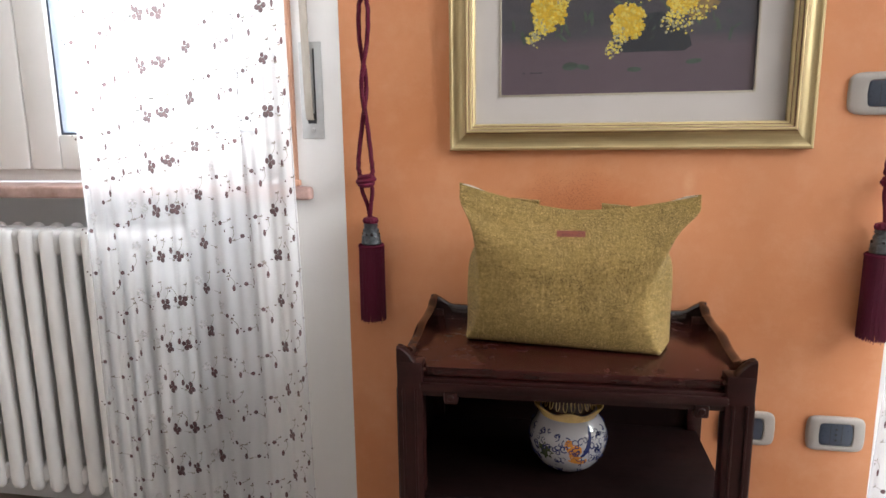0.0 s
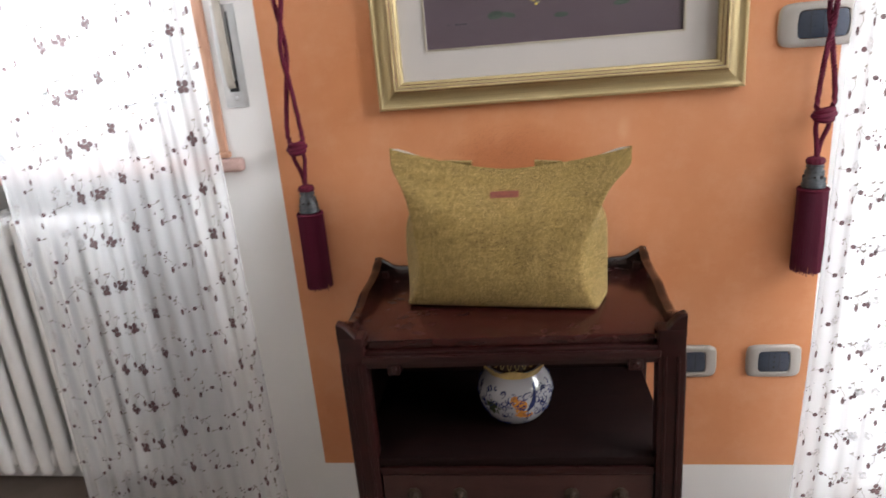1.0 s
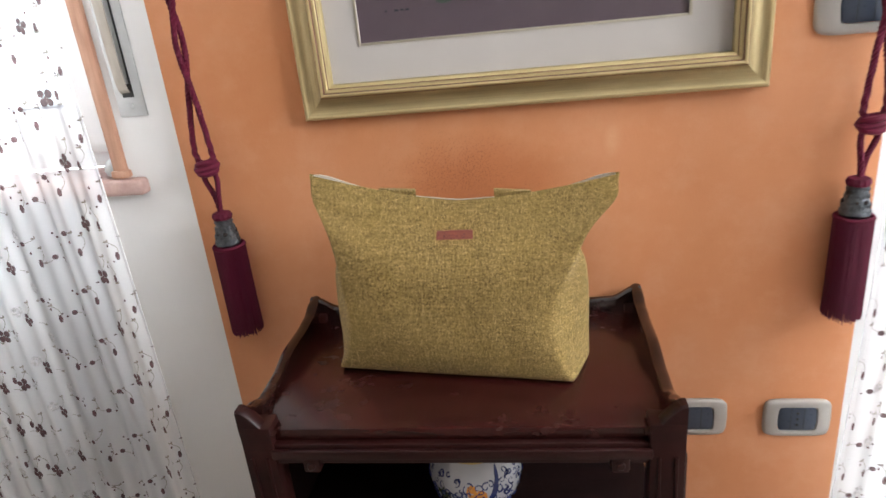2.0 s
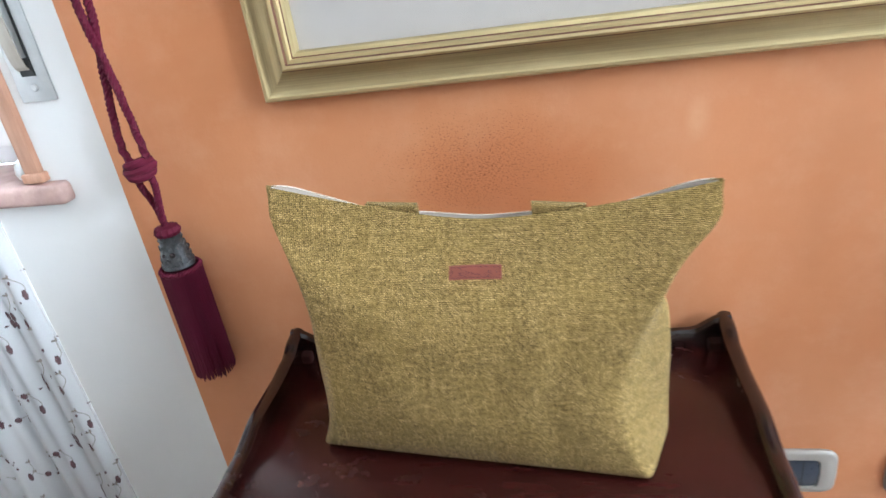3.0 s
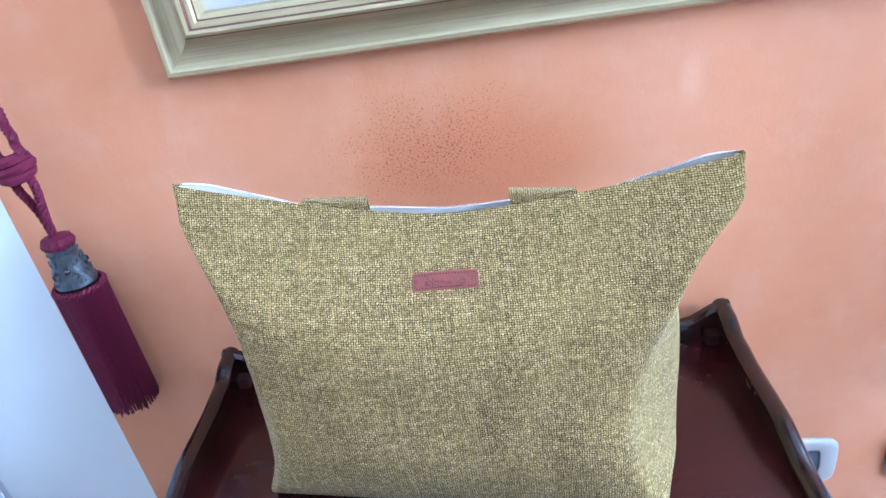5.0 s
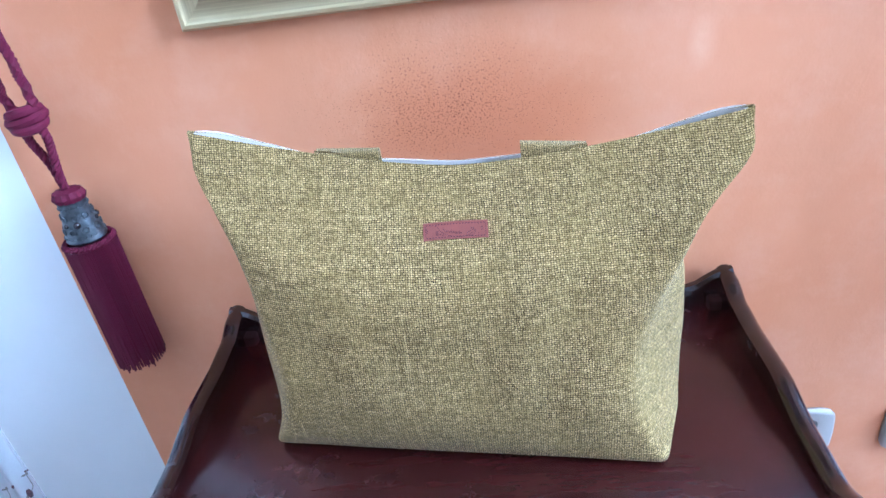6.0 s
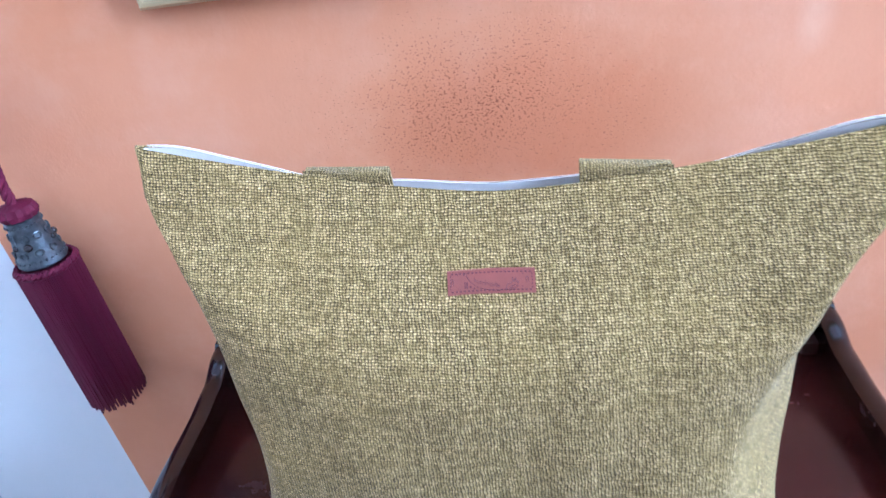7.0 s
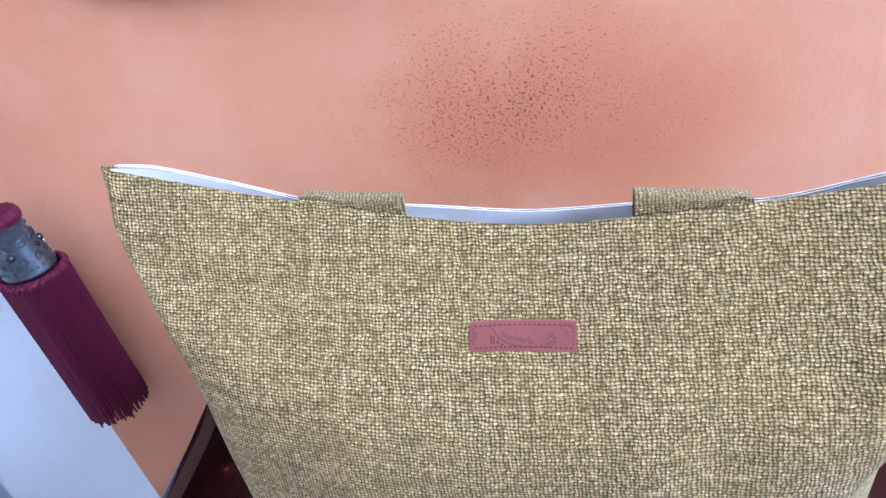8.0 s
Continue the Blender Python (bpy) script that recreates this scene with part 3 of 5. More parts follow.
for i in range(1, 14):
    ob = new("column", first.data)
    ob.parent = rad
    ob.location.x = -1.618 + i * PITCH
bm = bmesh.new()
tube(bm, smooth_path([(-0.870, 0.0, 0.178), (-0.830, 0.0, 0.178), (-0.820, 0.0, 0.165), (-0.820, 0.0, 0.0)], 20), 0.009, 10)
lathe(bm, [(0.012, 0), (0.017, 0.006), (0.017, 0.03), (0.011, 0.04)], 14, (-0.820, 0.0, 0.155))
part("valve_pipe", bm, M_ENAMEL, rad, "white painted valve and pipe")


# ---- curtains ----
def curtain(x0, x1, flare, phase, folds, clusters, buds, ghosts, leaves, seed, label):
    rng = random.Random(seed)
    top = thing("curtain", ((x0 + x1) / 2, -0.15, 0), label, "curtain", "sheer curtains")
    cx = (x0 + x1) / 2
    z_top = ZC

    def at(s, z):
        low = max(0.0, 1 - z / 1.4)
        q = s - 0.5
        x = q * (x1 - x0) + flare * low * (0.5 - s) * -1.0 + 0.004 * math.sin(17 * s + 2 * z)
        w = 2 * math.pi * folds * (s + 0.035 * math.sin(5.1 * s + phase))
        amp = 0.0052 * (0.75 + 0.35 * math.sin(9 * s + phase))
        y = amp * math.sin(w + phase + 0.25 * math.sin(1.7 * z + 3 * s)) + 0.003 * math.sin(2.3 * w + 1.1 * z) + 0.010 * math.sin(2.2 * z + phase) * low
        return Vector((x, y, z))
    bm = bmesh.new()
    uvl = bm.loops.layers.uv.new("UVMap")
    ns, nz = 190, 46
    grid = [[bm.verts.new(at(i / ns, 0.012 + (z_top - 0.012) * j / nz)) for i in range(ns + 1)] for j in range(nz + 1)]
    for j in range(nz):
        for i in range(ns):
            f = bm.faces.new((grid[j][i], grid[j][i + 1], grid[j + 1][i + 1], grid[j + 1][i]))
            for loop, (a, b) in zip(f.loops, ((i, j), (i + 1, j), (i + 1, j + 1), (i, j + 1))):
                loop[uvl].uv = (a / ns * (x1 - x0) * 1.7, b / nz * z_top)
    cloth = part("cloth", bm, M_VOILE, top)
    bm = bmesh.new()
    for e in (0.0, 1.0):
        k = 0.006 if e == 0 else -0.006
        rows = []
        for j in range(nz * 2 + 1):
            z = 0.012 + (z_top - 0.012) * j / (nz * 2)
            p, q = at(e, z), at(e, z) + Vector((k, 0, 0))
            rows.append([p + Vector((0, -0.0012, 0)), q + Vector((0, -0.0012, 0)), q + Vector((0, 0.0012, 0)), p + Vector((0, 0.0012, 0))])
        loft(bm, rows)
    part("hem", bm, M_VOILE, top)

    def basis(s, z):
        p = at(s, z)
        ds = (at(s + 0.004, z) - at(s - 0.004, z)).normalized()
        up = Vector((0, 0, 1))
        n = ds.cross(up).normalized()
        if n.y > 0:
            n = -n
        ds = up.cross(n) * -1
        return p + n * 0.0012, ds, up, n

    def disc(bm, p, ds, up, n, ox, oz, r, k=7, rz=None):
        rz = rz or r
        c = p + ds * ox + up * oz
        ring = [bm.verts.new(c + ds * r * math.cos(2 * math.pi * i / k) + up * rz * math.sin(2 * math.pi * i / k)) for i in range(k)]
        tip = bm.verts.new(c + n * 0.0009)
        for i in range(k):
            bm.faces.new((ring[i], ring[(i + 1) % k], tip))

    def stroke(bm, pts, w):
        for (p, n), (q, m) in zip(pts, pts[1:]):
            d = (q - p).cross(n).normalized() * w
            bm.faces.new([bm.verts.new(v) for v in (p - d, q - d, q + d, p + d)])
    # flower heads, one shape laid at each place
    flat = bmesh.new()
    for k in range(4):
        a = 0.6 + k * math.pi / 2
        disc(flat, Vector((0, 0, 0)), Vector((1, 0, 0)), Vector((0, 0, 1)), Vector((0, -1, 0)), 0.0071 * math.cos(a) * (1.0 if k else 1.25), 0.0077 * math.sin(a), 0.0053 + 0.0006 * (k % 2), 9)
    disc(flat, Vector((0, -0.0004, 0)), Vector((1, 0, 0)), Vector((0, 0, 1)), Vector((0, -1, 0)), 0, 0, 0.0030, 6)
    head = None
    twigs, ghost, bud = bmesh.new(), bmesh.new(), bmesh.new()

    def curl(s, z, sx, sz, bend, w=0.0005):
        pts = []
        for i in range(7):
            t = i / 6
            p, ds, up, n = basis(min(0.995, max(0.005, s + (sx * t + bend * math.sin(math.pi * t)) / ((x1 - x0) * 1.3))), z + sz * t)
            pts.append((p, n))
        stroke(twigs, pts, w)
        p, ds, up, n = basis(min(0.995, max(0.005, s + sx / ((x1 - x0) * 1.3))), z + sz)
        disc(twigs, p, ds, up, n, 0.0022, 0.0008, 0.0034, 5, 0.0017)
        disc(twigs, p, ds, up, n, -0.0012, 0.0022, 0.0016, 5, 0.0032)
    for s in clusters:
        off = rng.uniform(0, 0.098)
        for k in range(27):
            z = 0.06 + off + k * 0.098 + rng.uniform(-0.004, 0.004)
            if z > z_top - 0.03:
                continue
            p, ds, up, n = basis(s + rng.uniform(-0.006, 0.006), z)
            m = Matrix((ds, -n, up)).transposed().to_4x4() @ Matrix.Rotation(rng.uniform(-1.2, 1.2), 4, "Y") @ Matrix.Scale(rng.uniform(0.92, 1.16), 4)
            m.translation = p
            if head is None:
                head = part("embroidered_flower", flat, M_FLOWER, top)
                ob = head
            else:
                ob = new("embroidered_flower", head.data)
                ob.parent = top
            ob.matrix_basis = m
            curl(s, z + 0.011, 0.010, 0.024, 0.004)
            curl(s + 0.03, z - 0.004, 0.014, -0.006, 0.003)
    for s in buds:
        off = rng.uniform(0, 0.098)
        for k in range(27):
            z = 0.05 + off + k * 0.098 + rng.uniform(-0.005, 0.005)
            if z > z_top - 0.03:
                continue
            p, ds, up, n = basis(s, z)
            disc(bud, p, ds, up, n, 0, 0, 0.0048)
            side = rng.choice((-1, 1))
            curl(s, z, side * 0.020, rng.uniform(-0.012, 0.022), rng.uniform(-0.006, 0.006))
            disc(bud, p, ds, up, n, side * 0.012, -0.004, 0.0022, 6)
            disc(bud, p, ds, up, n, side * 0.018, 0.003, 0.0019, 6)
    for s in leaves:
        off = rng.uniform(0, 0.098)
        for k in range(27):
            z = 0.03 + off + k * 0.098 + rng.uniform(-0.006, 0.006)
            if z > z_top - 0.04:
                continue
            p, ds, up, n = basis(s, z)
            disc(bud, p, ds, up, n, 0, 0, 0.0034, 6, 0.0078)
            curl(s, z, rng.choice((-1, 1)) * 0.008, 0.026, 0.006)
            disc(bud, p, ds, up, n, 0.010, 0.020, 0.0016, 5, 0.0030)
            disc(bud, p, ds, up, n, -0.009, 0.031, 0.0030, 5, 0.0016)
    for s in ghosts:
        off = rng.uniform(0, 0.098)
        for k in range(27):
            z = 0.07 + off + k * 0.098 + rng.uniform(-0.004, 0.004)
            if z > z_top - 0.03:
                continue
            p, ds, up, n = basis(s, z)
            for i in range(5):
                a = 2 * math.pi * i / 5 + k
                disc(ghost, p, ds, up, n, 0.0060 * math.cos(a), 0.0066 * math.sin(a), 0.0043)
    tagged(part("embroidered_stem", twigs, M_STEM, top, smooth=False), kind="stuff")
    tagged(part("embroidered_bud", bud, M_FLOWER, top, smooth=False), kind="stuff")
    tagged(part("pale_embroidery", ghost, M_GHOST, top, "white-on-white embroidered blossoms", smooth=False), kind="stuff")
    return top


curtain(-0.990, -0.521, 0.045, 0.4, 7.2, (0.36, 0.45, 0.575, 0.915), (0.03, 0.11, 0.19, 0.285, 0.50, 0.66, 0.74, 0.82), (0.07, 0.25, 0.31, 0.54, 0.63), (0.15, 0.23, 0.33, 0.40, 0.69, 0.78, 0.86, 0.965, 0.985), 3,
        "sheer white voile curtain with maroon embroidered flowers, beside radiator")
curtain(0.607, 1.34, 0.06, 2.1, 10.2, (0.215, 0.345, 0.53, 0.74, 0.9), (0.035, 0.075, 0.115, 0.16, 0.27, 0.42, 0.62), (0.05, 0.135, 0.18, 0.25, 0.47), (0.015, 0.055, 0.095, 0.125, 0.19, 0.24, 0.31, 0.38), 8,
        "sheer white embroidered voile curtain before the glazed door")


# ---- tieback tassels ----
def tieback(x, mirror, group):
    top = thing("tassel_tieback", (x, 0, -0.005), "crimson twisted cord tieback with a silver-capped tassel hanging on the wall", "tassel", group)
    s = -1 if mirror else 1
    bm = bmesh.new()
    lathe(bm, [(0.012, 0), (0.012, 0.004), (0.006, 0.008), (0.005, 0.030)], 14)
    bmesh.ops.rotate(bm, verts=bm.verts, matrix=Matrix.Rotation(radians(90), 3, "X"))
    for k in range(6):
        a = k * math.pi / 3 + 0.3
        c = Vector((0.014 * math.cos(a), -0.033, 0.014 * math.sin(a)))
        ring = []
        for t, w, h in ((0, 0.002, 0.0), (0.35, 0.0065, 0.003), (0.75, 0.0055, 0.003), (1.0, 0.001, -0.002)):
            d = Vector((math.cos(a), 0, math.sin(a)))
            e = Vector((-math.sin(a), 0, math.cos(a)))
            p = d * (0.003 + 0.022 * t) + Vector((0, -0.032 - h, 0))
            ring.append([p - e * w, p + Vector((0, -0.002, 0)), p + e * w, p + Vector((0, 0.002, 0))])
        loft(bm, ring)
    bmesh.ops.translate(bm, verts=bm.verts, vec=(0.005 * s, 0, 1.335))
    part("hook", bm, M_SILVER, top, "flower-shaped antique silver hook")
    yc = -0.030
    for a, b in ((-1, 0.003), (1, -0.003)):
        bm = bmesh.new()
        rope(bm, [(s * (0.004), yc + b, 1.312), (s * (0.004 + 0.010 * a), yc + b, 1.285), (s * (0.002 + 0.009 * a), yc + b, 1.22), (s * (0.000 - 0.004 * a), yc + b * 1.5, 1.13),
                  (s * (-0.001 + 0.006 * a), yc + b, 1.05), (s * (-0.003 + 0.015 * a), yc + b, 0.975), (s * (-0.002 + 0.014 * a), yc + b, 0.942), (s * (-0.002 - 0.006 * a), yc + b, 0.926)], 0.0056)
        part("cord", bm, M_CORD, top)
        bm = bmesh.new()
        rope(bm, [(s * (-0.002 + 0.012 * a), yc + b, 0.925), (s * (0.0 + 0.012 * a), yc + b, 0.905), (s * (0.003 + 0.005 * a), yc + b, 0.878), (s * 0.004, yc + b * 0.6, 0.842)], 0.0046)
        part("lower_cord", bm, M_CORD, top)
    bm = bmesh.new()
    for k in range(3):
        pts = [(s * -0.002 + (0.0175 - 0.0035 * abs(k - 1)) * math.cos(t), yc + 0.0130 * math.sin(t), 0.9235 + 0.0066 * k + 0.003 * math.sin(t + k)) for t in [2 * math.pi * i / 24 for i in range(24)]]
        tube(bm, pts, 0.0056, 8, loop=True)
    part("knot", bm, M_CORD, top)
    # cap with studs
    cap_x, z0, z1 = s * 0.005, 0.792, 0.838
    at = (cap_x, yc, 0)
    bm = bmesh.new()
    lathe(bm, [(0.006, 0.852), (0.0145, 0.849), (0.0170, 0.843), (0.0150, 0.838), (0.006, 0.8365)], 40, at, wave=lambda a, z: 0.06 * math.sin(13 * a + 90 * z))
    part("collar", bm, M_CORD, top)
    prof = [(0.0135, z1), (0.0150, z1 - 0.001), (0.0150, z1 - 0.006), (0.0143, z1 - 0.008), (0.0170, 0.818), (0.0195, 0.805), (0.0210, 0.797), (0.0217, 0.794), (0.0205, z0)]
    bm = bmesh.new()
    lathe(bm, prof, 32, at)
    cap = part("cap", bm, M_SILVER, top, "embossed antique silver cap")
    bm = bmesh.new()
    for r, z in ((0.0152, 0.8325), (0.0208, 0.799)):
        for i in range(26):
            a = 2 * math.pi * i / 26
            bmesh.ops.create_icosphere(bm, subdivisions=1, radius=0.0013, matrix=Matrix.Translation((cap_x + r * math.cos(a), yc + r * math.sin(a), z)))
    for i in range(9):
        for zz, rr, da in ((0.822, 0.0164, 0.0), (0.807, 0.0194, 0.5)):
            a = 2 * math.pi * (i + da) / 9 + 0.2
            c = Vector((cap_x + rr * math.cos(a), yc + rr * math.sin(a), zz))
            tan = Vector((-math.sin(a), math.cos(a), 0))
            tube(bm, [c + (tan * math.cos(t) + Vector((0, 0, 1)) * math.sin(t)) * 0.0032 for t in [2 * math.pi * k / 10 for k in range(10)]], 0.0009, 5, loop=True)
    part("filigree", bm, M_SILVER, cap)
    bm = bmesh.new()
    for i in range(9):
        a = 2 * math.pi * i / 9 + 0.2
        if i % 3 != 2:
            bmesh.ops.create_icosphere(bm, subdivisions=2, radius=0.0038 if i % 3 else 0.0026, matrix=Matrix.Translation((cap_x + 0.0176 * math.cos(a), yc + 0.0176 * math.sin(a), 0.814)))
    part("studs", bm, M_GEM, cap, "dark stone studs")
    # braided band and fringe
    bm = bmesh.new()
    for k in range(2):
        n = 72
        pts = []
        for i in range(n):
            t = 2 * math.pi * i / n
            r = 0.0254 + 0.0016 * math.cos(18 * t + k * math.pi)
            pts.append((cap_x + r * math.cos(t), yc + r * math.sin(t), 0.788 + 0.0022 * math.sin(18 * t + k * math.pi)))
        tube(bm, pts, 0.0024, 6, loop=True)
    part("braid", bm, M_CORD, top)
    rng = random.Random(11 if mirror else 5)
    bm = bmesh.new()
    lathe(bm, [(0.019, 0.789), (0.0250, 0.784), (0.0262, 0.75), (0.0266, 0.66), (0.0248, 0.634), (0.010, 0.632)], 40, at)
    for ring_r, count in ((0.0267, 122), (0.0232, 70), (0.0165, 40)):
        for i in range(count):
            a = 2 * math.pi * (i + rng.uniform(-0.3, 0.3)) / count
            r = ring_r + rng.uniform(-0.0004, 0.0006)
            end = 0.620 + abs(rng.gauss(0, 0.0038)) - (0.004 if rng.random() < 0.06 else 0)
            sway = rng.uniform(-0.05, 0.05)
            splay = 1 + rng.uniform(0.0, 0.05)
            line = []
            for k, z in enumerate((0.785, 0.74, 0.69, 0.655, end)):
                t = k / 4
                aa = a + sway * t * t
                rr = r * (1 + (splay - 1) * t)
                line.append((cap_x + rr * math.cos(aa), yc + rr * math.sin(aa), z))
            tube(bm, line, 0.00085, 4)
    part("fringe", bm, M_THREAD, top, "crimson silky thread fringe")
    return top


tieback(-0.397, False, "curtain tiebacks")
tieback(0.627, True, "curtain tiebacks")


# ---- framed painting ----
FX0, FX1, FZ0, FZ1 = -0.218, 0.489, 0.986, 1.735
pic = thing("framed_painting", ((FX0 + FX1) / 2, 0, FZ0), "gilt-framed floral oil painting with a pale linen mat under glass", "painting")
PW, PH = (FX1 - FX0) / 2, FZ1 - FZ0
# moulding: distance in from the outer edge, height off the wall, material
PROFILE = [(0.000, 0.002, 0), (0.000, 0.017, 0), (0.0025, 0.0205, 0), (0.0060, 0.0210, 0), (0.0080, 0.0195, 1), (0.0130, 0.0180, 1), (0.0190, 0.0185, 1), (0.0250, 0.0210, 1), (0.0305, 0.0255, 1), (0.0350, 0.0315, 2),
           (0.0362, 0.0335, 0), (0.0390, 0.0350, 0), (0.0418, 0.0340, 2), (0.0430, 0.0295, 0), (0.0465, 0.0290, 0), (0.0478, 0.0255, 2), (0.0492, 0.0248, 0), (0.0530, 0.0228, 0), (0.0545, 0.018, 0), (0.0545, 0.006, 0)]


def moulding(name, a, b, inward):
    """A mitred length of moulding from corner a to corner b."""
    a, b, inward = Vector(a), Vector(b), Vector(inward)
    along = (b - a).normalized()
    bm = bmesh.new()
    uvl = bm.loops.layers.uv.new("UVMap")
    steps = 12
    length = (b - a).length
    rows = []
    for k in range(steps + 1):
        t = k / steps
        row = []
        for d, h, m in PROFILE:
            p = (a + along * d) * (1 - t) + (b - along * d) * t + inward * d
            row.append(bm.verts.new((p.x, -h, p.y)))
        rows.append(row)
    for k in range(steps):
        for i in range(len(PROFILE) - 1):
            f = bm.faces.new((rows[k][i], rows[k][i + 1], rows[k + 1][i + 1], rows[k + 1][i]))
            f.material_index = PROFILE[i][2]
            for loop, (u, v) in zip(f.loops, ((k, i), (k, i + 1), (k + 1, i + 1), (k + 1, i))):
                loop[uvl].uv = (u / steps * length, PROFILE[v][0] * 1.6 + PROFILE[v][1])
    for row in (rows[0], rows[-1]):
        bm.faces.new(row)
    return part(name, bm, [M_GILT, M_COVE, M_UMBER], pic)


C = [(-PW, 0), (PW, 0), (PW, PH), (-PW, PH)]
for (a, b), inward in zip(((C[0], C[1]), (C[1], C[2]), (C[2], C[3]), (C[3], C[0])), ((0, 1), (-1, 0), (0, -1), (1, 0))):
    moulding("moulding", a, b, inward)
OX = -(FX0 + FX1) / 2
IX0, IX1, IZ0, IZ1 = -0.111 + OX, 0.374 + OX, 1.098 - FZ0, PH - 0.111
bm = bmesh.new()
e = 0.050
for q in ((-PW + e, IX0, e, PH - e), (IX1, PW - e, e, PH - e), (IX0, IX1, e, IZ0), (IX0, IX1, IZ1, PH - e)):
    box(bm, q[0], q[1], -0.0135, -0.010, q[2], q[3])
part("mat", bm, M_MAT, pic, "pale lilac-beige linen mat", smooth=False)
bm = bmesh.new()
k = 0.0035
for q in ((IX0 - k, IX0, IZ0 - k, IZ1 + k), (IX1, IX1 + k, IZ0 - k, IZ1 + k), (IX0, IX1, IZ0 - k, IZ0), (IX0, IX1, IZ1, IZ1 + k)):
    box(bm, q[0], q[1], -0.0150, -0.0136, q[2], q[3], 0.0004)
part("fillet", bm, surface("cream_fillet", (0.60, 0.52, 0.40), 0.5), pic, "thin cream fillet round the picture")
bm = bmesh.new()
box(bm, -PW + 0.03, PW - 0.03, -0.0095, -0.003, 0.03, PH - 0.03)
part("canvas", bm, M_PAINTING, pic, "dark plum and grey oil ground", smooth=False)
bm = bmesh.new()
box(bm, -PW + e, PW - e, -0.0185, -0.0165, e, PH - e)
part("glass", bm, M_GLASS, pic, "picture glass with soft reflections", smooth=False).visible_shadow = False

rng = random.Random(21)


def dab(bm, x, z, r, y, k=8, squash=1.0, turn=0.0, mat=0):
    c, s = math.cos(turn), math.sin(turn)
    ring = []
    for i in range(k):
        a = 2 * math.pi * i / k
        u, v = r * math.cos(a), r * squash * math.sin(a)
        ring.append(bm.verts.new((x + u * c - v * s, y, z + u * s + v * c)))
    tip = bm.verts.new((x, y - 0.0004, z))
    for i in range(k):
        bm.faces.new((ring[i], ring[(i + 1) % k], tip)).material_index = mat


def local(x, z):
    return x + OX, z - FZ0


# bowl, dark behind the blossoms
bm = bmesh.new()
bx, bz = local(0.185, 1.176)
outline = [(-0.074, 0.006), (-0.060, 0.0), (0.058, 0.0), (0.072, 0.010), (0.066, 0.030), (0.040, 0.058), (0.012, 0.074), (-0.030, 0.070), (-0.062, 0.040)]
loft(bm, [[(bx + x, y, bz + z) for x, z in outline] for y in (-0.0096, -0.0100)])
part("painted_bowl", bm, M_BOWL, pic, smooth=False)
for cx, cz, n, sz, tone in ((-0.018, 1.250, 150, 0.026, 0), (0.135, 1.226, 150, 0.024, 0), (0.238, 1.268, 110, 0.022, 0), (0.268, 1.262, 60, 0.026, 2), (0.036, 1.325, 130, 0.030, 0), (-0.045, 1.345, 110, 0.026, 0),
                           (0.192, 1.330, 110, 0.024, 0), (0.140, 1.352, 90, 0.022, 0), (0.080, 1.40, 130, 0.032, 0), (-0.01, 1.43, 120, 0.030, 0), (0.20, 1.42, 130, 0.032, 0), (0.12, 1.48, 130, 0.032, 0), (0.27, 1.37, 80, 0.026, 2)):
    bm = bmesh.new()
    n, sz = int(n * 1.7), sz * 1.38
    x, z = local(cx, cz)
    dab(bm, x, z + 0.010, sz * 0.80, -0.0100, 12, 1.0, rng.random(), tone)
    dab(bm, x - 0.006, z - 0.004, sz * 0.62, -0.00995, 11, 1.1, rng.random(), tone)
    for i in range(n):
        a, r = rng.uniform(0, 2 * math.pi), sz * math.sqrt(rng.random())
        dab(bm, x + r * math.cos(a), z + r * 1.05 * math.sin(a) + 0.008, rng.uniform(0.0022, 0.0046), -0.0101 - 0.0000025 * i, mat=tone if rng.random() < 0.7 else 1)
    for i in range(n // 3):
        t = rng.random()
        dab(bm, x - 0.010 - 0.022 * t + rng.uniform(-0.014, 0.016), z - 0.012 - 0.040 * t + rng.uniform(-0.01, 0.01), rng.uniform(0.0014, 0.0034), -0.0106 - 0.000002 * i, mat=1 if rng.random() < 0.6 else 3)
    part("painted_blossom", bm, [M_YELLOW, M_LEMON, M_OCHREOIL, M_PALE], pic, smooth=False)
bm = bmesh.new()
for i in range(170):
    x, z = local(rng.uniform(-0.09, 0.34), rng.uniform(1.20, 1.52))
    dab(bm, x, z, rng.uniform(0.006, 0.016), -0.0098, 7, rng.uniform(0.12, 0.3), rng.uniform(0.6, 2.6))
for cx, cz, r, q, tn in ((0.026, 1.152, 0.016, 0.5, 0.1), (0.052, 1.150, 0.013, 0.4, -0.2), (0.150, 1.143, 0.014, 0.35, 0.0), (0.262, 1.156, 0.016, 0.3, 0.1), (-0.02, 1.36, 0.02, 0.3, 1.0)):
    x, z = local(cx, cz)
    dab(bm, x, z, r, -0.0099, 9, q, tn)
part("painted_leaves", bm, M_LEAF, pic, smooth=False)
bm = bmesh.new()
for cx, w in ((-0.066, 0.004), (-0.050, 0.006), (-0.041, 0.005), (-0.033, 0.006)):
    x, z = local(cx, 1.140)
    box(bm, x - w / 2, x + w / 2, -0.0102, -0.0096, z - 0.001, z + 0.002)
part("signature_bars", bm, M_BOWL, pic, smooth=False)
for ob in list(pic.children):
    if ob.name.startswith("painted_blossom"):
        ob["label"] = "yellow mimosa blossom in thick dabs"


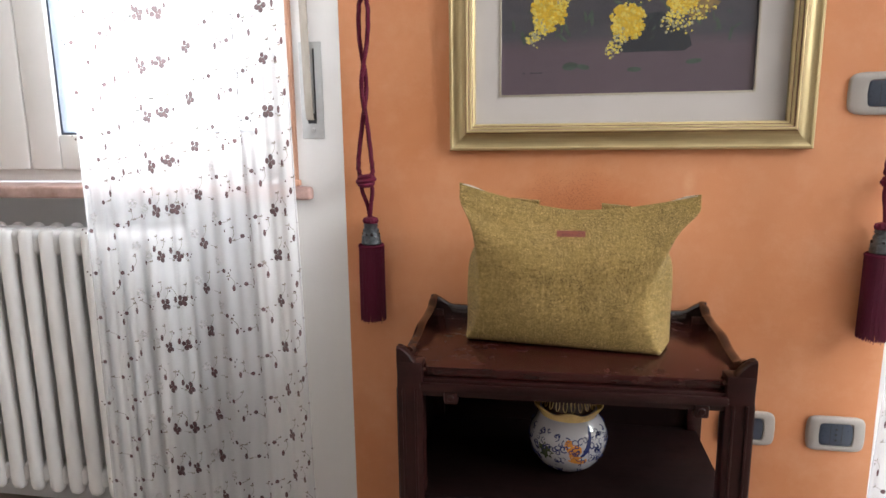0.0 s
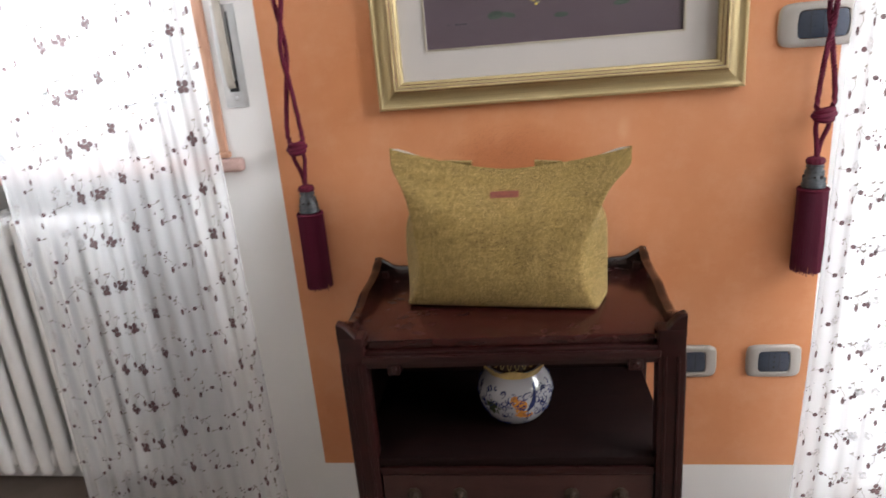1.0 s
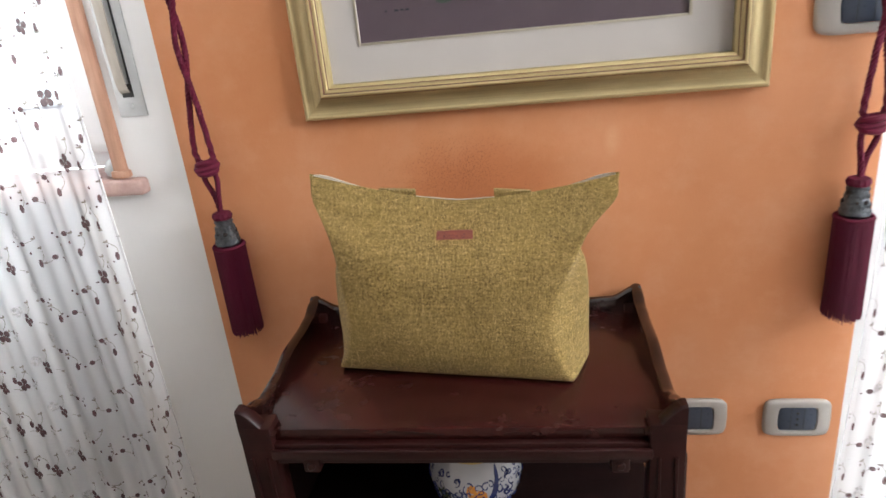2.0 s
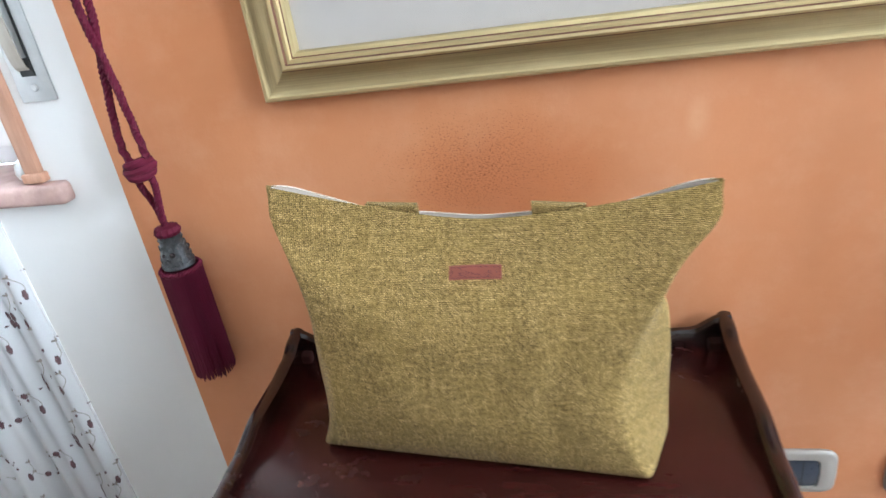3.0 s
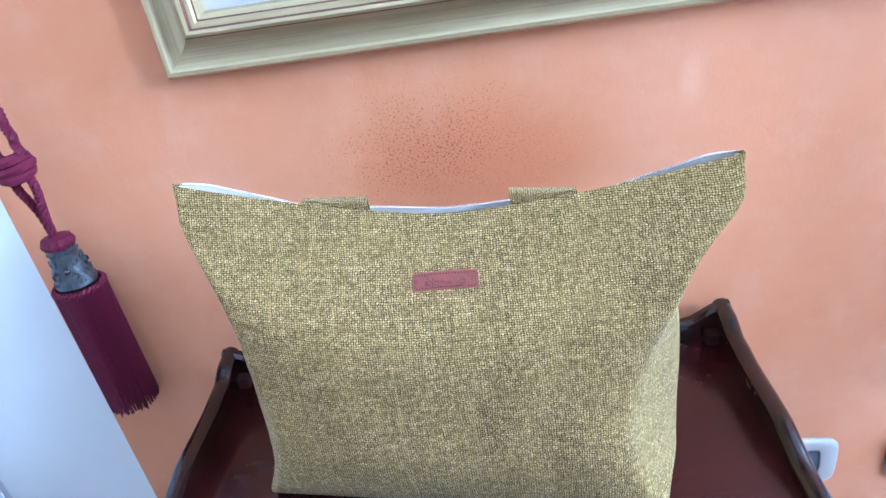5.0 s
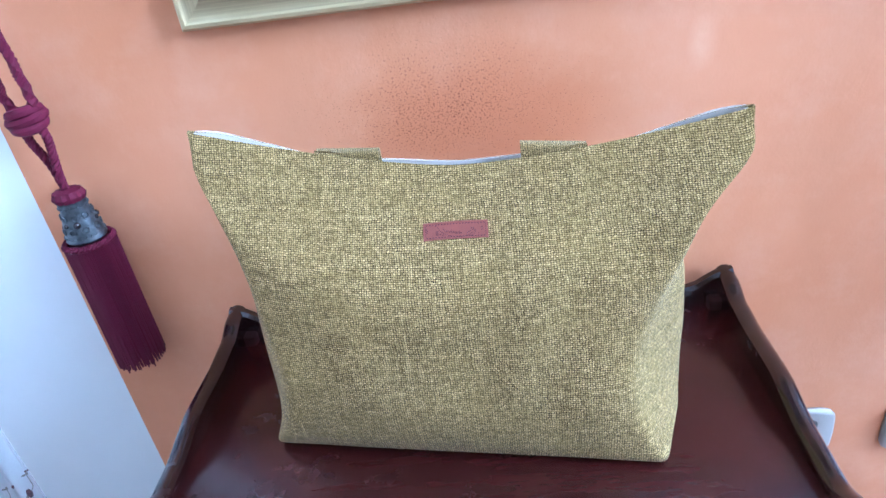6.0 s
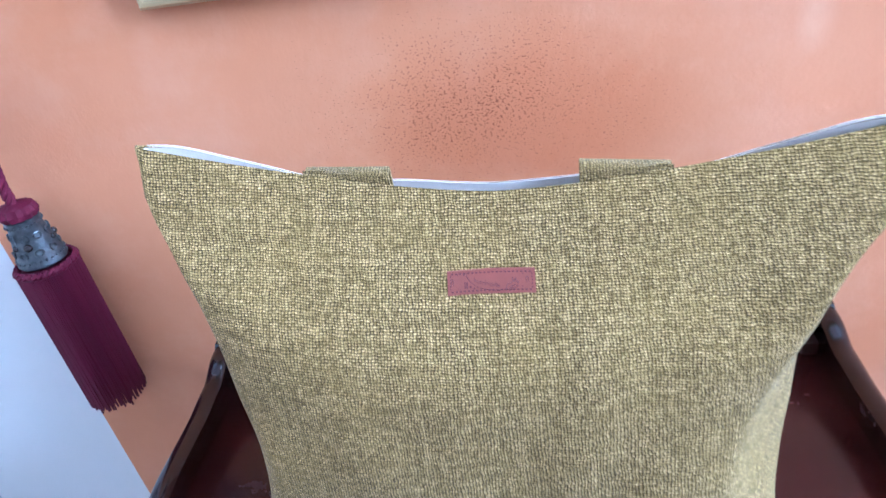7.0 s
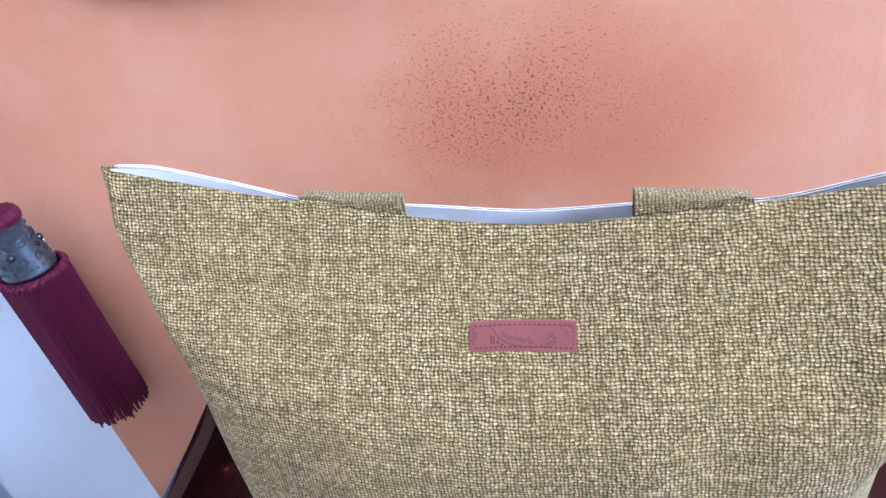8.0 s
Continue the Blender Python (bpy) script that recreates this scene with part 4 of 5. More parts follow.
# ---- switch and socket plates ----
def plate(x0, x1, z0, z1, label, kind, divisions, group="wall plates"):
    cx, cz, w, h = (x0 + x1) / 2, (z0 + z1) / 2, (x1 - x0) / 2, (z1 - z0) / 2
    top = thing("switch_plate" if kind == "switch" else "socket_plate", (cx, 0, cz), label, "light switch" if kind == "switch" else "socket", group)

    def outline(k, inset):
        pts = []
        for i in range(40):
            a = 2 * math.pi * i / 40
            c, s = math.cos(a), math.sin(a)
            x = (w - inset) * math.copysign(abs(c) ** 0.32, c)
            z = (h - inset) * math.copysign(abs(s) ** 0.32, s)
            x *= 1 - 0.035 * (z / h) ** 2
            pts.append((x, -k, z))
        return pts
    bm = bmesh.new()
    mw, mh = w * 0.575, h * 0.63

    def inner(k, grow=0.0):
        pts = []
        for i in range(40):
            a = 2 * math.pi * i / 40
            c, s = math.cos(a), math.sin(a)
            x = (mw + grow) * math.copysign(abs(c) ** 0.2, c)
            z = (mh + grow) * math.copysign(abs(s) ** 0.2, s)
            x *= 1 - 0.07 * (z / mh) ** 2
            pts.append((x, -k, z))
        return pts
    loft(bm, [outline(0.0, 0.001), outline(0.004, 0.0), outline(0.0075, 0.0016), outline(0.0095, 0.005), inner(0.0108, 0.004), inner(0.0104, 0.001), inner(0.007)], cap=False)
    part("cover", bm, M_PLATE, top)
    bm = bmesh.new()
    loft(bm, [inner(0.002, -0.0006), inner(0.0086, -0.0006), inner(0.0094, -0.0022)])
    module = part("module", bm, M_MODULE, top, "dark navy plastic insert")
    for k in range(1, divisions):
        bm = bmesh.new()
        x = -mw + 2 * mw * k / divisions
        box(bm, x - 0.0005, x + 0.0005, -0.0097, -0.0090, -mh * 0.9, mh * 0.9)
        part("joint", bm, M_SLOT, module, smooth=False)
    if kind == "socket":
        for k in range(3):
            bm = bmesh.new()
            bolt_head(bm, -mw + 2 * mw * 1.5 / divisions, -0.0093, (k - 1) * mh * 0.5, 0.0026)
            part("socket_hole", bm, M_SLOT, module, smooth=False)
    return top


plate(0.528, 0.642, 0.360, 0.437, "champagne-coloured wall socket plate with a navy three-module insert", "socket", 3)
plate(0.354, 0.468, 0.362, 0.439, "champagne-coloured wall plate with a navy insert beside the étagère", "switch", 3)
plate(0.544, 0.700, 1.048, 1.128, "champagne-coloured wide switch plate with a navy insert behind the tassel cord", "switch", 4)


# ---- étagère ----
EX0, EX1, EY0, EY1 = -0.2595, 0.3145, -0.362, -0.018
TRAY = 0.642
cab = thing("etagere", ((EX0 + EX1) / 2, (EY0 + EY1) / 2, -0.006), "dark mahogany etagere with a wavy gallery top and open shelf", "side table")
cab.rotation_euler.z = radians(0.8)
HW, HD = (EX1 - EX0) / 2, (EY1 - EY0) / 2
PWID, PDEP = 0.044, 0.034

for sx in (-1, 1):
    bm = bmesh.new()
    xa, xb = sorted((sx * HW, sx * (HW - PWID)))
    box(bm, xa, xb, -HD, -HD + PDEP, 0.0, 0.652, 0.003)
    # scrolled shoulder that falls from the corner towards the tray
    rows = []
    for k in range(15):
        t = k / 14
        x = sx * (HW - PWID * 1.12 * t)
        z = 0.640 + 0.038 * (0.5 + 0.5 * math.cos(math.pi * min(1, t * 1.06))) + 0.003 * math.sin(math.pi * t)
        rows.append([(x, -HD + 0.001, 0.640), (x, -HD + 0.001, z - 0.003), (x, -HD + 0.004, z), (x, -HD + 0.019, z), (x, -HD + 0.022, z - 0.003), (x, -HD + 0.022, 0.640)])
    loft(bm, rows)
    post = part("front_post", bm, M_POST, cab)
    bm = bmesh.new()
    for dx in (0.009, 0.030):
        x = sx * (HW - dx - 0.0025)
        box(bm, x - 0.0022, x + 0.0022, -HD - 0.003, -HD + 0.002, 0.06, 0.605, 0.0012)
    box(bm, min(sx * HW, sx * (HW + 0.003)), max(sx * HW, sx * (HW + 0.003)), -HD + 0.007, -HD + 0.027, 0.06, 0.603, 0.0014)
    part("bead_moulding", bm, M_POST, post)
    bm = bmesh.new()
    xa, xb = sorted((sx * HW, sx * (HW - 0.030)))
    box(bm, xa, xb, HD - 0.030, HD, 0.0, 0.655, 0.003)
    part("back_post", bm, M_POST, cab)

SIDE = [(-HD + 0.016, 0.676), (-HD + 0.035, 0.668), (-HD + 0.075, 0.6545), (-HD + 0.12, 0.6565), (-HD + 0.19, 0.668), (-HD + 0.25, 0.667), (-HD + 0.29, 0.670), (HD - 0.022, 0.681), (HD - 0.004, 0.683)]
for sx in (-1, 1):
    bm = bmesh.new()
    rows = []
    for k in range(49):
        y = -HD + 0.018 + (2 * HD - 0.020) * k / 48
        zt = interp(SIDE, y)
        a, b = sx * HW, sx * (HW - 0.017)
        m = (a + b) / 2
        dome = [(m + sx * 0.0092 * math.cos(q), y, zt - 0.0075 + 0.0075 * math.sin(q)) for q in [math.pi * i / 8 for i in range(9)]]
        rows.append([(a, y, 0.634), (a - sx * 0.001, y, zt - 0.013)] + dome + [(b + sx * 0.0005, y, zt - 0.012), (b, y, TRAY + 0.004), (b - sx * 0.001, y, 0.634)])
    loft(bm, rows)
    part("side_gallery", bm, M_WOOD, cab)
bm = bmesh.new()
rows = []
for k in range(61):
    x = -HW + 0.002 + (2 * HW - 0.004) * k / 60
    d = min(x + HW, HW - x)
    zt = interp([(0.0, 0.6835), (0.012, 0.681), (0.05, 0.663), (0.10, 0.661), (0.2, 0.666), (0.286, 0.668)], d)
    rows.append([(x, HD - 0.001, 0.634), (x, HD - 0.001, zt - 0.004), (x, HD - 0.005, zt), (x, HD - 0.012, zt), (x, HD - 0.016, zt - 0.004), (x, HD - 0.018, TRAY + 0.004), (x, HD - 0.019, 0.634)])
loft(bm, rows)
part("back_gallery", bm, M_WOOD, cab)
bm = bmesh.new()
box(bm, -HW + 0.012, HW - 0.012, -HD + 0.012, HD - 0.012, TRAY - 0.018, TRAY, 0.002)
part("tray_top", bm, M_TRAY, cab, "worn reddish mahogany tray top")
bm = bmesh.new()
box(bm, -HW + PWID - 0.002, HW - PWID + 0.002, -HD + 0.004, -HD + 0.026, 0.592, TRAY - 0.0185, 0.002)
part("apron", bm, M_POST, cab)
bm = bmesh.new()
box(bm, -HW + PWID - 0.004, HW - PWID + 0.004, -HD - 0.004, -HD + 0.0035, 0.603, 0.618, 0.003)
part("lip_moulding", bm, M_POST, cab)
for x in (-0.195, 0.208):
    bm = bmesh.new()
    box(bm, x - 0.012, x + 0.012, -HD - 0.001, -HD + 0.02, 0.580, 0.6025, 0.004)
    bolt_head(bm, x, -HD - 0.001, 0.592, 0.006)
    part("turn_button", bm, M_POST, cab)
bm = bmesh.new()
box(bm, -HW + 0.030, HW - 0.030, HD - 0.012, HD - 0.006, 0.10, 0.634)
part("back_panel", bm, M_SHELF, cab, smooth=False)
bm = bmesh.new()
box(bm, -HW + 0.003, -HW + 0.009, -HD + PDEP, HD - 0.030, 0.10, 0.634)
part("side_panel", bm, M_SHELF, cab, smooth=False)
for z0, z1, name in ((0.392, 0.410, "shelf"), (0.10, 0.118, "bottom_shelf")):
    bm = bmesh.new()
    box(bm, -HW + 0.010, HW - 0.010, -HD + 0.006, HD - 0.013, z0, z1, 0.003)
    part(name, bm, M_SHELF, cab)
bm = bmesh.new()
box(bm, -HW + PWID, HW - PWID, -HD + 0.003, -HD + 0.02, 0.376, 0.3915, 0.003)
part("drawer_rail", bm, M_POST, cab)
bm = bmesh.new()
box(bm, -HW + PWID + 0.002, HW - PWID - 0.002, -HD + 0.006, HD - 0.02, 0.245, 0.374, 0.003)
drawer = part("drawer", bm, M_DRAWER, cab, "brown drawer front with two dark bail handles")
for cx in (-0.142, 0.142):
    bm = bmesh.new()
    for x in (cx - 0.042, cx + 0.042):
        lathe(bm, [(0.002, 0), (0.013, 0.001), (0.014, 0.003), (0.008, 0.006), (0.006, 0.012), (0.002, 0.014)], 14)
        fresh_verts = [v for v in bm.verts if not v.tag]
        bmesh.ops.rotate(bm, verts=fresh_verts, matrix=Matrix.Rotation(radians(90), 3, "X"))
        bmesh.ops.translate(bm, verts=fresh_verts, vec=(x, -HD + 0.006, 0.335))
        for v in bm.verts:
            v.tag = True
    tube(bm, smooth_path([(cx - 0.042, -HD - 0.006, 0.335), (cx - 0.040, -HD - 0.010, 0.315), (cx - 0.02, -HD - 0.010, 0.305), (cx + 0.02, -HD - 0.010, 0.305), (cx + 0.040, -HD - 0.010, 0.315), (cx + 0.042, -HD - 0.006, 0.335)], 24), 0.0032, 8)
    part("bail_handle", bm, M_BRONZE, drawer, "dark bronze bail handle")

# ---- majolica jar on the shelf ----
vase = thing("majolica_jar", (0.034, -0.215, 0.404), "white majolica jar painted with blue, ochre and green scrolls", "jar")
VP = [(0.030, 0.0), (0.040, 0.002), (0.056, 0.016), (0.068, 0.038), (0.0725, 0.060), (0.068, 0.082), (0.058, 0.098), (0.0525, 0.107), (0.0535, 0.114)]


def jar_r(z):
    return interp(VP, 0) if z <= 0 else next(a + (b - a) * (z - za) / (zb - za) for (a, za), (b, zb) in zip(VP, VP[1:]) if z <= zb)


fine_vp = [(p.x, p.y) for p in smooth_path([(r, z, 0) for r, z in VP], 28)]
bm = bmesh.new()
lathe(bm, fine_vp, 48)
part("body", bm, M_GLAZE, vase)
bm = bmesh.new()


def ruffle(a, z):
    return 0.055 * math.sin(7 * a) * max(0, (z - 0.108) / 0.02)


loft(bm, [[(r * (1 + ruffle(a, z)) * math.cos(a), r * (1 + ruffle(a, z)) * math.sin(a), z + 0.004 * math.sin(7 * a) * max(0, (z - 0.110) / 0.014)) for a in [2 * math.pi * i / 56 for i in range(56)]]
          for r, z in ((0.050, 0.100), (0.0545, 0.108), (0.060, 0.116), (0.066, 0.124), (0.0645, 0.1255), (0.056, 0.118), (0.048, 0.108))], cap=False)
part("ruffled_rim", bm, M_CREAM, vase, "yellow-edged ruffled rim")
bm = bmesh.new()
lathe(bm, [(0.046, 0.112), (0.050, 0.118), (0.046, 0.136), (0.036, 0.152), (0.020, 0.160), (0.006, 0.162)], 40)
lid = part("lid", bm, M_BROWN, vase, "dark brown lid with yellow petal marks")
bm = bmesh.new()
for i in range(22):
    a = 2 * math.pi * i / 22
    pts = []
    for t in [2 * math.pi * k / 14 for k in range(14)]:
        z = 0.134 + 0.011 * math.sin(t)
        r = interp([(0.118, 0.0505), (0.136, 0.0468), (0.152, 0.0368)], z) + 0.0006
        aa = a + 0.075 * math.cos(t)
        pts.append((r * math.cos(aa), r * math.sin(aa), z))
    tube(bm, pts, 0.0009, 5, loop=True)
part("petal_marks", bm, M_CREAM, lid)


def on_jar(a, z, lift=0.0005):
    r = interp([(zz, rr) for rr, zz in VP], z) + lift
    return Vector((r * math.cos(a), r * math.sin(a), z))


def glaze_patch(bm, a0, z0, ra, rz, k=14, lobes=0, turn=0.0, amp=0.25):
    ring, c = [], bm.verts.new(on_jar(a0, z0, 0.0012))
    for i in range(k):
        t = 2 * math.pi * i / k
        m = 1 + (amp * math.cos(lobes * t) if lobes else 0)
        u, v = ra * m * math.cos(t), rz * m * math.sin(t)
        ring.append(bm.verts.new(on_jar(a0 + u * math.cos(turn) / 0.07 - v * math.sin(turn) / 0.07, z0 + u * math.sin(turn) + v * math.cos(turn), 0.0010)))
    for i in range(k):
        bm.faces.new((ring[i], ring[(i + 1) % k], c))


vrng = random.Random(4)
front = -math.pi / 2
bm = bmesh.new()
for i in range(210):
    a0, z0 = vrng.uniform(0, 2 * math.pi), vrng.uniform(0.014, 0.090)
    size, turn, hand = vrng.uniform(0.004, 0.008), vrng.uniform(0, 6.3), vrng.choice((-1, 1))
    pts = []
    for k in range(12):
        t = k / 11
        r = size * (1 - 0.8 * t)
        ang = turn + hand * 5.5 * t
        pts.append(on_jar(a0 + r * math.cos(ang) / 0.07, min(0.097, max(0.004, z0 + r * math.sin(ang))), 0.0004))
    tube(bm, pts, 0.00105, 4)
tagged(part("blue_scroll", bm, M_BLUE, vase, "dark blue painted scrolls"), kind="stuff")
for da in (0.12, 2.2, 4.3):
    bm = bmesh.new()
    a = front + da
    glaze_patch(bm, a, 0.060, 0.012, 0.018, 16, 3, 0.4, 0.3)
    glaze_patch(bm, a + 0.12, 0.042, 0.015, 0.010, 14, 2, -0.2)
    glaze_patch(bm, a - 0.10, 0.074, 0.007, 0.006)
    part("ochre_ornament", bm, M_OCHRE, vase, "orange-ochre painted ornament")
for da in (0.42, 2.5, 4.6):
    bm = bmesh.new()
    a = front + da
    for k in range(4):
        glaze_patch(bm, a + 0.06 * k, 0.056 + 0.010 * k, 0.016, 0.0035, 10, 0, 0.9 + 0.15 * k)
    part("blue_plume", bm, M_BLUE, vase, "cobalt blue painted plume")
for da in (-0.62, 1.5, 3.6):
    bm = bmesh.new()
    glaze_patch(bm, front + da, 0.052, 0.015, 0.014, 24, 8, 0.0, 0.28)
    part("green_rosette", bm, M_OLIVE, vase, "olive green painted rosette")

# ---- the bag ----
bag = thing("tote_bag", (0.026, -0.170, TRAY - 0.006), "olive green woven jute tote bag standing on the etagere", "bag")
# edges of the cloth by height (0 base, 1 rim), in the bag's own frame: (height, x, y)
CREASE_L = [(0.0, -0.192, -0.038), (0.10, -0.171, -0.050), (0.30, -0.156, -0.052), (0.50, -0.165, -0.040), (0.64, -0.176, -0.029), (0.71, -0.180, -0.024), (0.78, -0.186, -0.017), (0.85, -0.194, -0.002), (0.92, -0.201, 0.011), (1.0, -0.205, 0.023)]
CREASE_R = [(0.0, 0.168, -0.087), (0.10, 0.150, -0.082), (0.30, 0.136, -0.072), (0.50, 0.150, -0.060), (0.69, 0.178, -0.052), (0.76, 0.189, -0.046), (0.835, 0.205, -0.033), (0.91, 0.225, -0.016), (1.0, 0.2325, 0.003)]
FRONT_MID = [(0.0, 0.0, -0.061), (0.12, 0.0, -0.070), (0.25, 0.0, -0.073), (0.45, 0.0, -0.067), (0.65, 0.0, -0.055), (0.75, 0.0, -0.039), (0.82, 0.0, -0.022), (0.88, 0.0, -0.007), (1.0, 0.0, 0.019)]
GUSSET_L = [(0.0, -0.190, 0.000), (0.4, -0.190, 0.008), (0.55, -0.184, 0.010), (0.70, -0.166, 0.018), (0.85, -0.176, 0.026), (1.0, -0.205, 0.025)]
GUSSET_R = [(0.0, 0.190, -0.010), (0.4, 0.192, -0.006), (0.55, 0.189, -0.008), (0.70, 0.176, -0.006), (0.85, 0.200, 0.002), (1.0, 0.2325, 0.005)]
BACK_L = [(0.0, -0.174, 0.066), (0.5, -0.168, 0.060), (0.8, -0.168, 0.048), (0.92, -0.185, 0.036), (1.0, -0.203, 0.027)]
BACK_R = [(0.0, 0.180, 0.050), (0.5, 0.172, 0.042), (0.8, 0.180, 0.030), (0.92, 0.208, 0.020), (1.0, 0.231, 0.007)]
BACK_MID = [(0.0, 0.0, 0.070), (0.5, 0.0, 0.062), (0.85, 0.0, 0.050), (1.0, 0.0, 0.040)]


def along(table, v):
    """A smooth curve through a table of (height, x, y)."""
    n = len(table)
    k = 0
    while k < n - 2 and v > table[k + 1][0]:
        k += 1
    (v0, *_), (v1, *_) = table[k], table[k + 1]
    t = max(0.0, min(1.0, (v - v0) / (v1 - v0)))
    out = []
    for c in (1, 2):
        p0, p1 = table[k][c], table[k + 1][c]
        s = (p1 - p0) / (v1 - v0)
        m0 = s if k == 0 else (p1 - table[k - 1][c]) / (v1 - table[k - 1][0])
        m1 = s if k == n - 2 else (table[k + 2][c] - p0) / (table[k + 2][0] - v0)
        d = v1 - v0
        out.append((2 * t ** 3 - 3 * t ** 2 + 1) * p0 + (t ** 3 - 2 * t ** 2 + t) * d * m0 + (3 * t ** 2 - 2 * t ** 3) * p1 + (t ** 3 - t ** 2) * d * m1)
    return out


def rim_height(q):
    return 0.243 + (0.049 * abs(q) ** 1.45 if q < 0 else 0.030 * abs(q) ** 1.8)


def bag_point(a, v):
    """A point of the bag's skin: a from -180 to 0 degrees runs over the front from left to right, on to 180 round the back."""
    fl, fr = along(CREASE_L, v), along(CREASE_R, v)
    if a <= 0:
        t = (a + math.pi) / math.pi
        e = abs(2 * t - 1)
        mid = along(FRONT_MID, v)[1] - (fl[1] + fr[1]) / 2
        x = fl[0] + (fr[0] - fl[0]) * t
        y = fl[1] + (fr[1] - fl[1]) * t + mid * (1 - e ** 3)
        q = 2 * t - 1
        side = -1.0
    else:
        t = a / math.pi
        gl, gr, bl, br = along(GUSSET_L, v), along(GUSSET_R, v), along(BACK_L, v), along(BACK_R, v)
        knots = ((0.0, fr, 1.0), (0.12, gr, 1.0), (0.24, br, 0.97), (0.76, bl, -0.97), (0.88, gl, -1.0), (1.0, fl, -1.0))
        for (ta, pa, qa), (tb, pb, qb) in zip(knots, knots[1:]):
            if t <= tb:
                break
        u = (t - ta) / (tb - ta)
        x, y, q = pa[0] + (pb[0] - pa[0]) * u, pa[1] + (pb[1] - pa[1]) * u, qa + (qb - qa) * u
        if ta == 0.24:
            y += (along(BACK_MID, v)[1] - (pa[1] + pb[1]) / 2) * (1 - abs(2 * u - 1) ** 3)
        side = 1.0
    z = v * rim_height(q)
    if side > 0:
        z += v ** 8 * (0.0045 * math.exp(-((abs(q) - 0.89) / 0.11) ** 2) - 0.0040 * math.exp(-(q / 0.7) ** 4) - 0.0065 * math.exp(-((abs(q) - 0.50) / 0.16) ** 2))
    belly = math.sin(math.pi * min(1.0, v))
    f = noise.noise(Vector((x * 8, z * 8, 3 + side)))
    g = noise.noise(Vector((x * 22 + 5, z * 16, side * 2)))
    y += side * (0.0055 * f + 0.0028 * g) * belly * (1 - abs(q) ** 6)
    if side < 0:
        for cq, cv, rq, rv, dent in ((-0.70, 0.80, 0.20, 0.07, 0.0060), (-0.82, 0.90, 0.10, 0.05, -0.0030), (0.74, 0.78, 0.16, 0.09, 0.0055), (0.55, 0.45, 0.12, 0.30, 0.0035), (-0.45, 0.30, 0.16, 0.16, -0.0030)):
            lean = cv + 0.10 * (abs(q) - abs(cq))
            y += dent * math.exp(-((q - cq) / rq) ** 2 - ((v - lean) / rv) ** 2)
    x += 0.002 * noise.noise(Vector((z * 16, q * 2, 7))) * abs(q) ** 6 * belly
    x += (0.0062 if q > 0 else -0.0058) * math.exp(-((v - 0.88) / 0.07) ** 2) * abs(q) ** 8
    if q < 0:
        x += 0.0035 * math.exp(-((v - 0.62) / 0.10) ** 2) * abs(q) ** 8
    return Vector((x, y, z))


def bag_ring(v, inset=0.0, dz=0.0, passes=4):
    """One level of the bag, corners rounded, drawn in by inset."""
    pts = [bag_point(a, v) for a in ANG]
    for _ in range(passes if v < 0.9 else (2 if v < 0.97 else 1)):
        pts = [(pts[i - 1] + 2 * p + pts[(i + 1) % NA]) / 4 for i, p in enumerate(pts)]
    out = []
    for i, p in enumerate(pts):
        d = pts[(i + 1) % NA] - pts[i - 1]
        n = Vector((-d.y, d.x, 0))
        if n.length > 1e-7:
            n.normalize()
        out.append(p + n * inset + Vector((0, 0, dz)))
    return out


NA, NV = 200, 64
ANG = [-math.pi + 2 * math.pi * i / NA for i in range(NA)]
bm = bmesh.new()
uvl = bm.loops.layers.uv.new("UVMap")
LEVELS = [(0.0, 0.026), (0.0, 0.013), (0.009, 0.0055), (0.021, 0.0014)] + [(0.03 + 0.97 * k / NV, 0.0) for k in range(NV + 1)]
shells = [bag_ring(v, inset) for v, inset in LEVELS]
grid = [[bm.verts.new(p) for p in ring] for ring in shells]
F0 = NA // 4                     # middle of the front
ACROSS, UP = [], []
for j, ring in enumerate(shells):
    run = [0.0] * (NA + 1)
    for s in range(1, NA // 2 + 1):
        a, b = (F0 + s) % NA, (F0 + s - 1) % NA
        run[F0 + s] = run[F0 + s - 1] + (ring[a] - ring[b]).length
    left = 0.0
    for s in range(1, NA // 2 + 1):
        a, b = (F0 - s) % NA, (F0 - s + 1) % NA
        left -= (ring[a] - ring[b]).length
        if F0 - s >= 0:
            run[F0 - s] = left
        else:
            run[(F0 - s) % NA] = left if (F0 - s) % NA > F0 + NA // 2 else run[(F0 - s) % NA]
        if F0 - s == 0:
            run[NA] = left
    ACROSS.append([r + ring[F0].x for r in run])
    UP.append([0.0] * (NA + 1) if j == 0 else [UP[-1][i] + (ring[i % NA] - shells[j - 1][i % NA]).length * 0.5 + 0.5 * (ring[F0] - shells[j - 1][F0]).length for i in range(NA + 1)])
for j in range(len(LEVELS) - 1):
    for i in range(NA):
        k = (i + 1) % NA
        f = bm.faces.new((grid[j][i], grid[j][k], grid[j + 1][k], grid[j + 1][i]))
        for loop, (aa, bb) in zip(f.loops, ((i, j), (i + 1, j), (i + 1, j + 1), (i, j + 1))):
            loop[uvl].uv = (ACROSS[bb][aa], UP[bb][aa])
bm.faces.new(list(reversed(grid[0])))
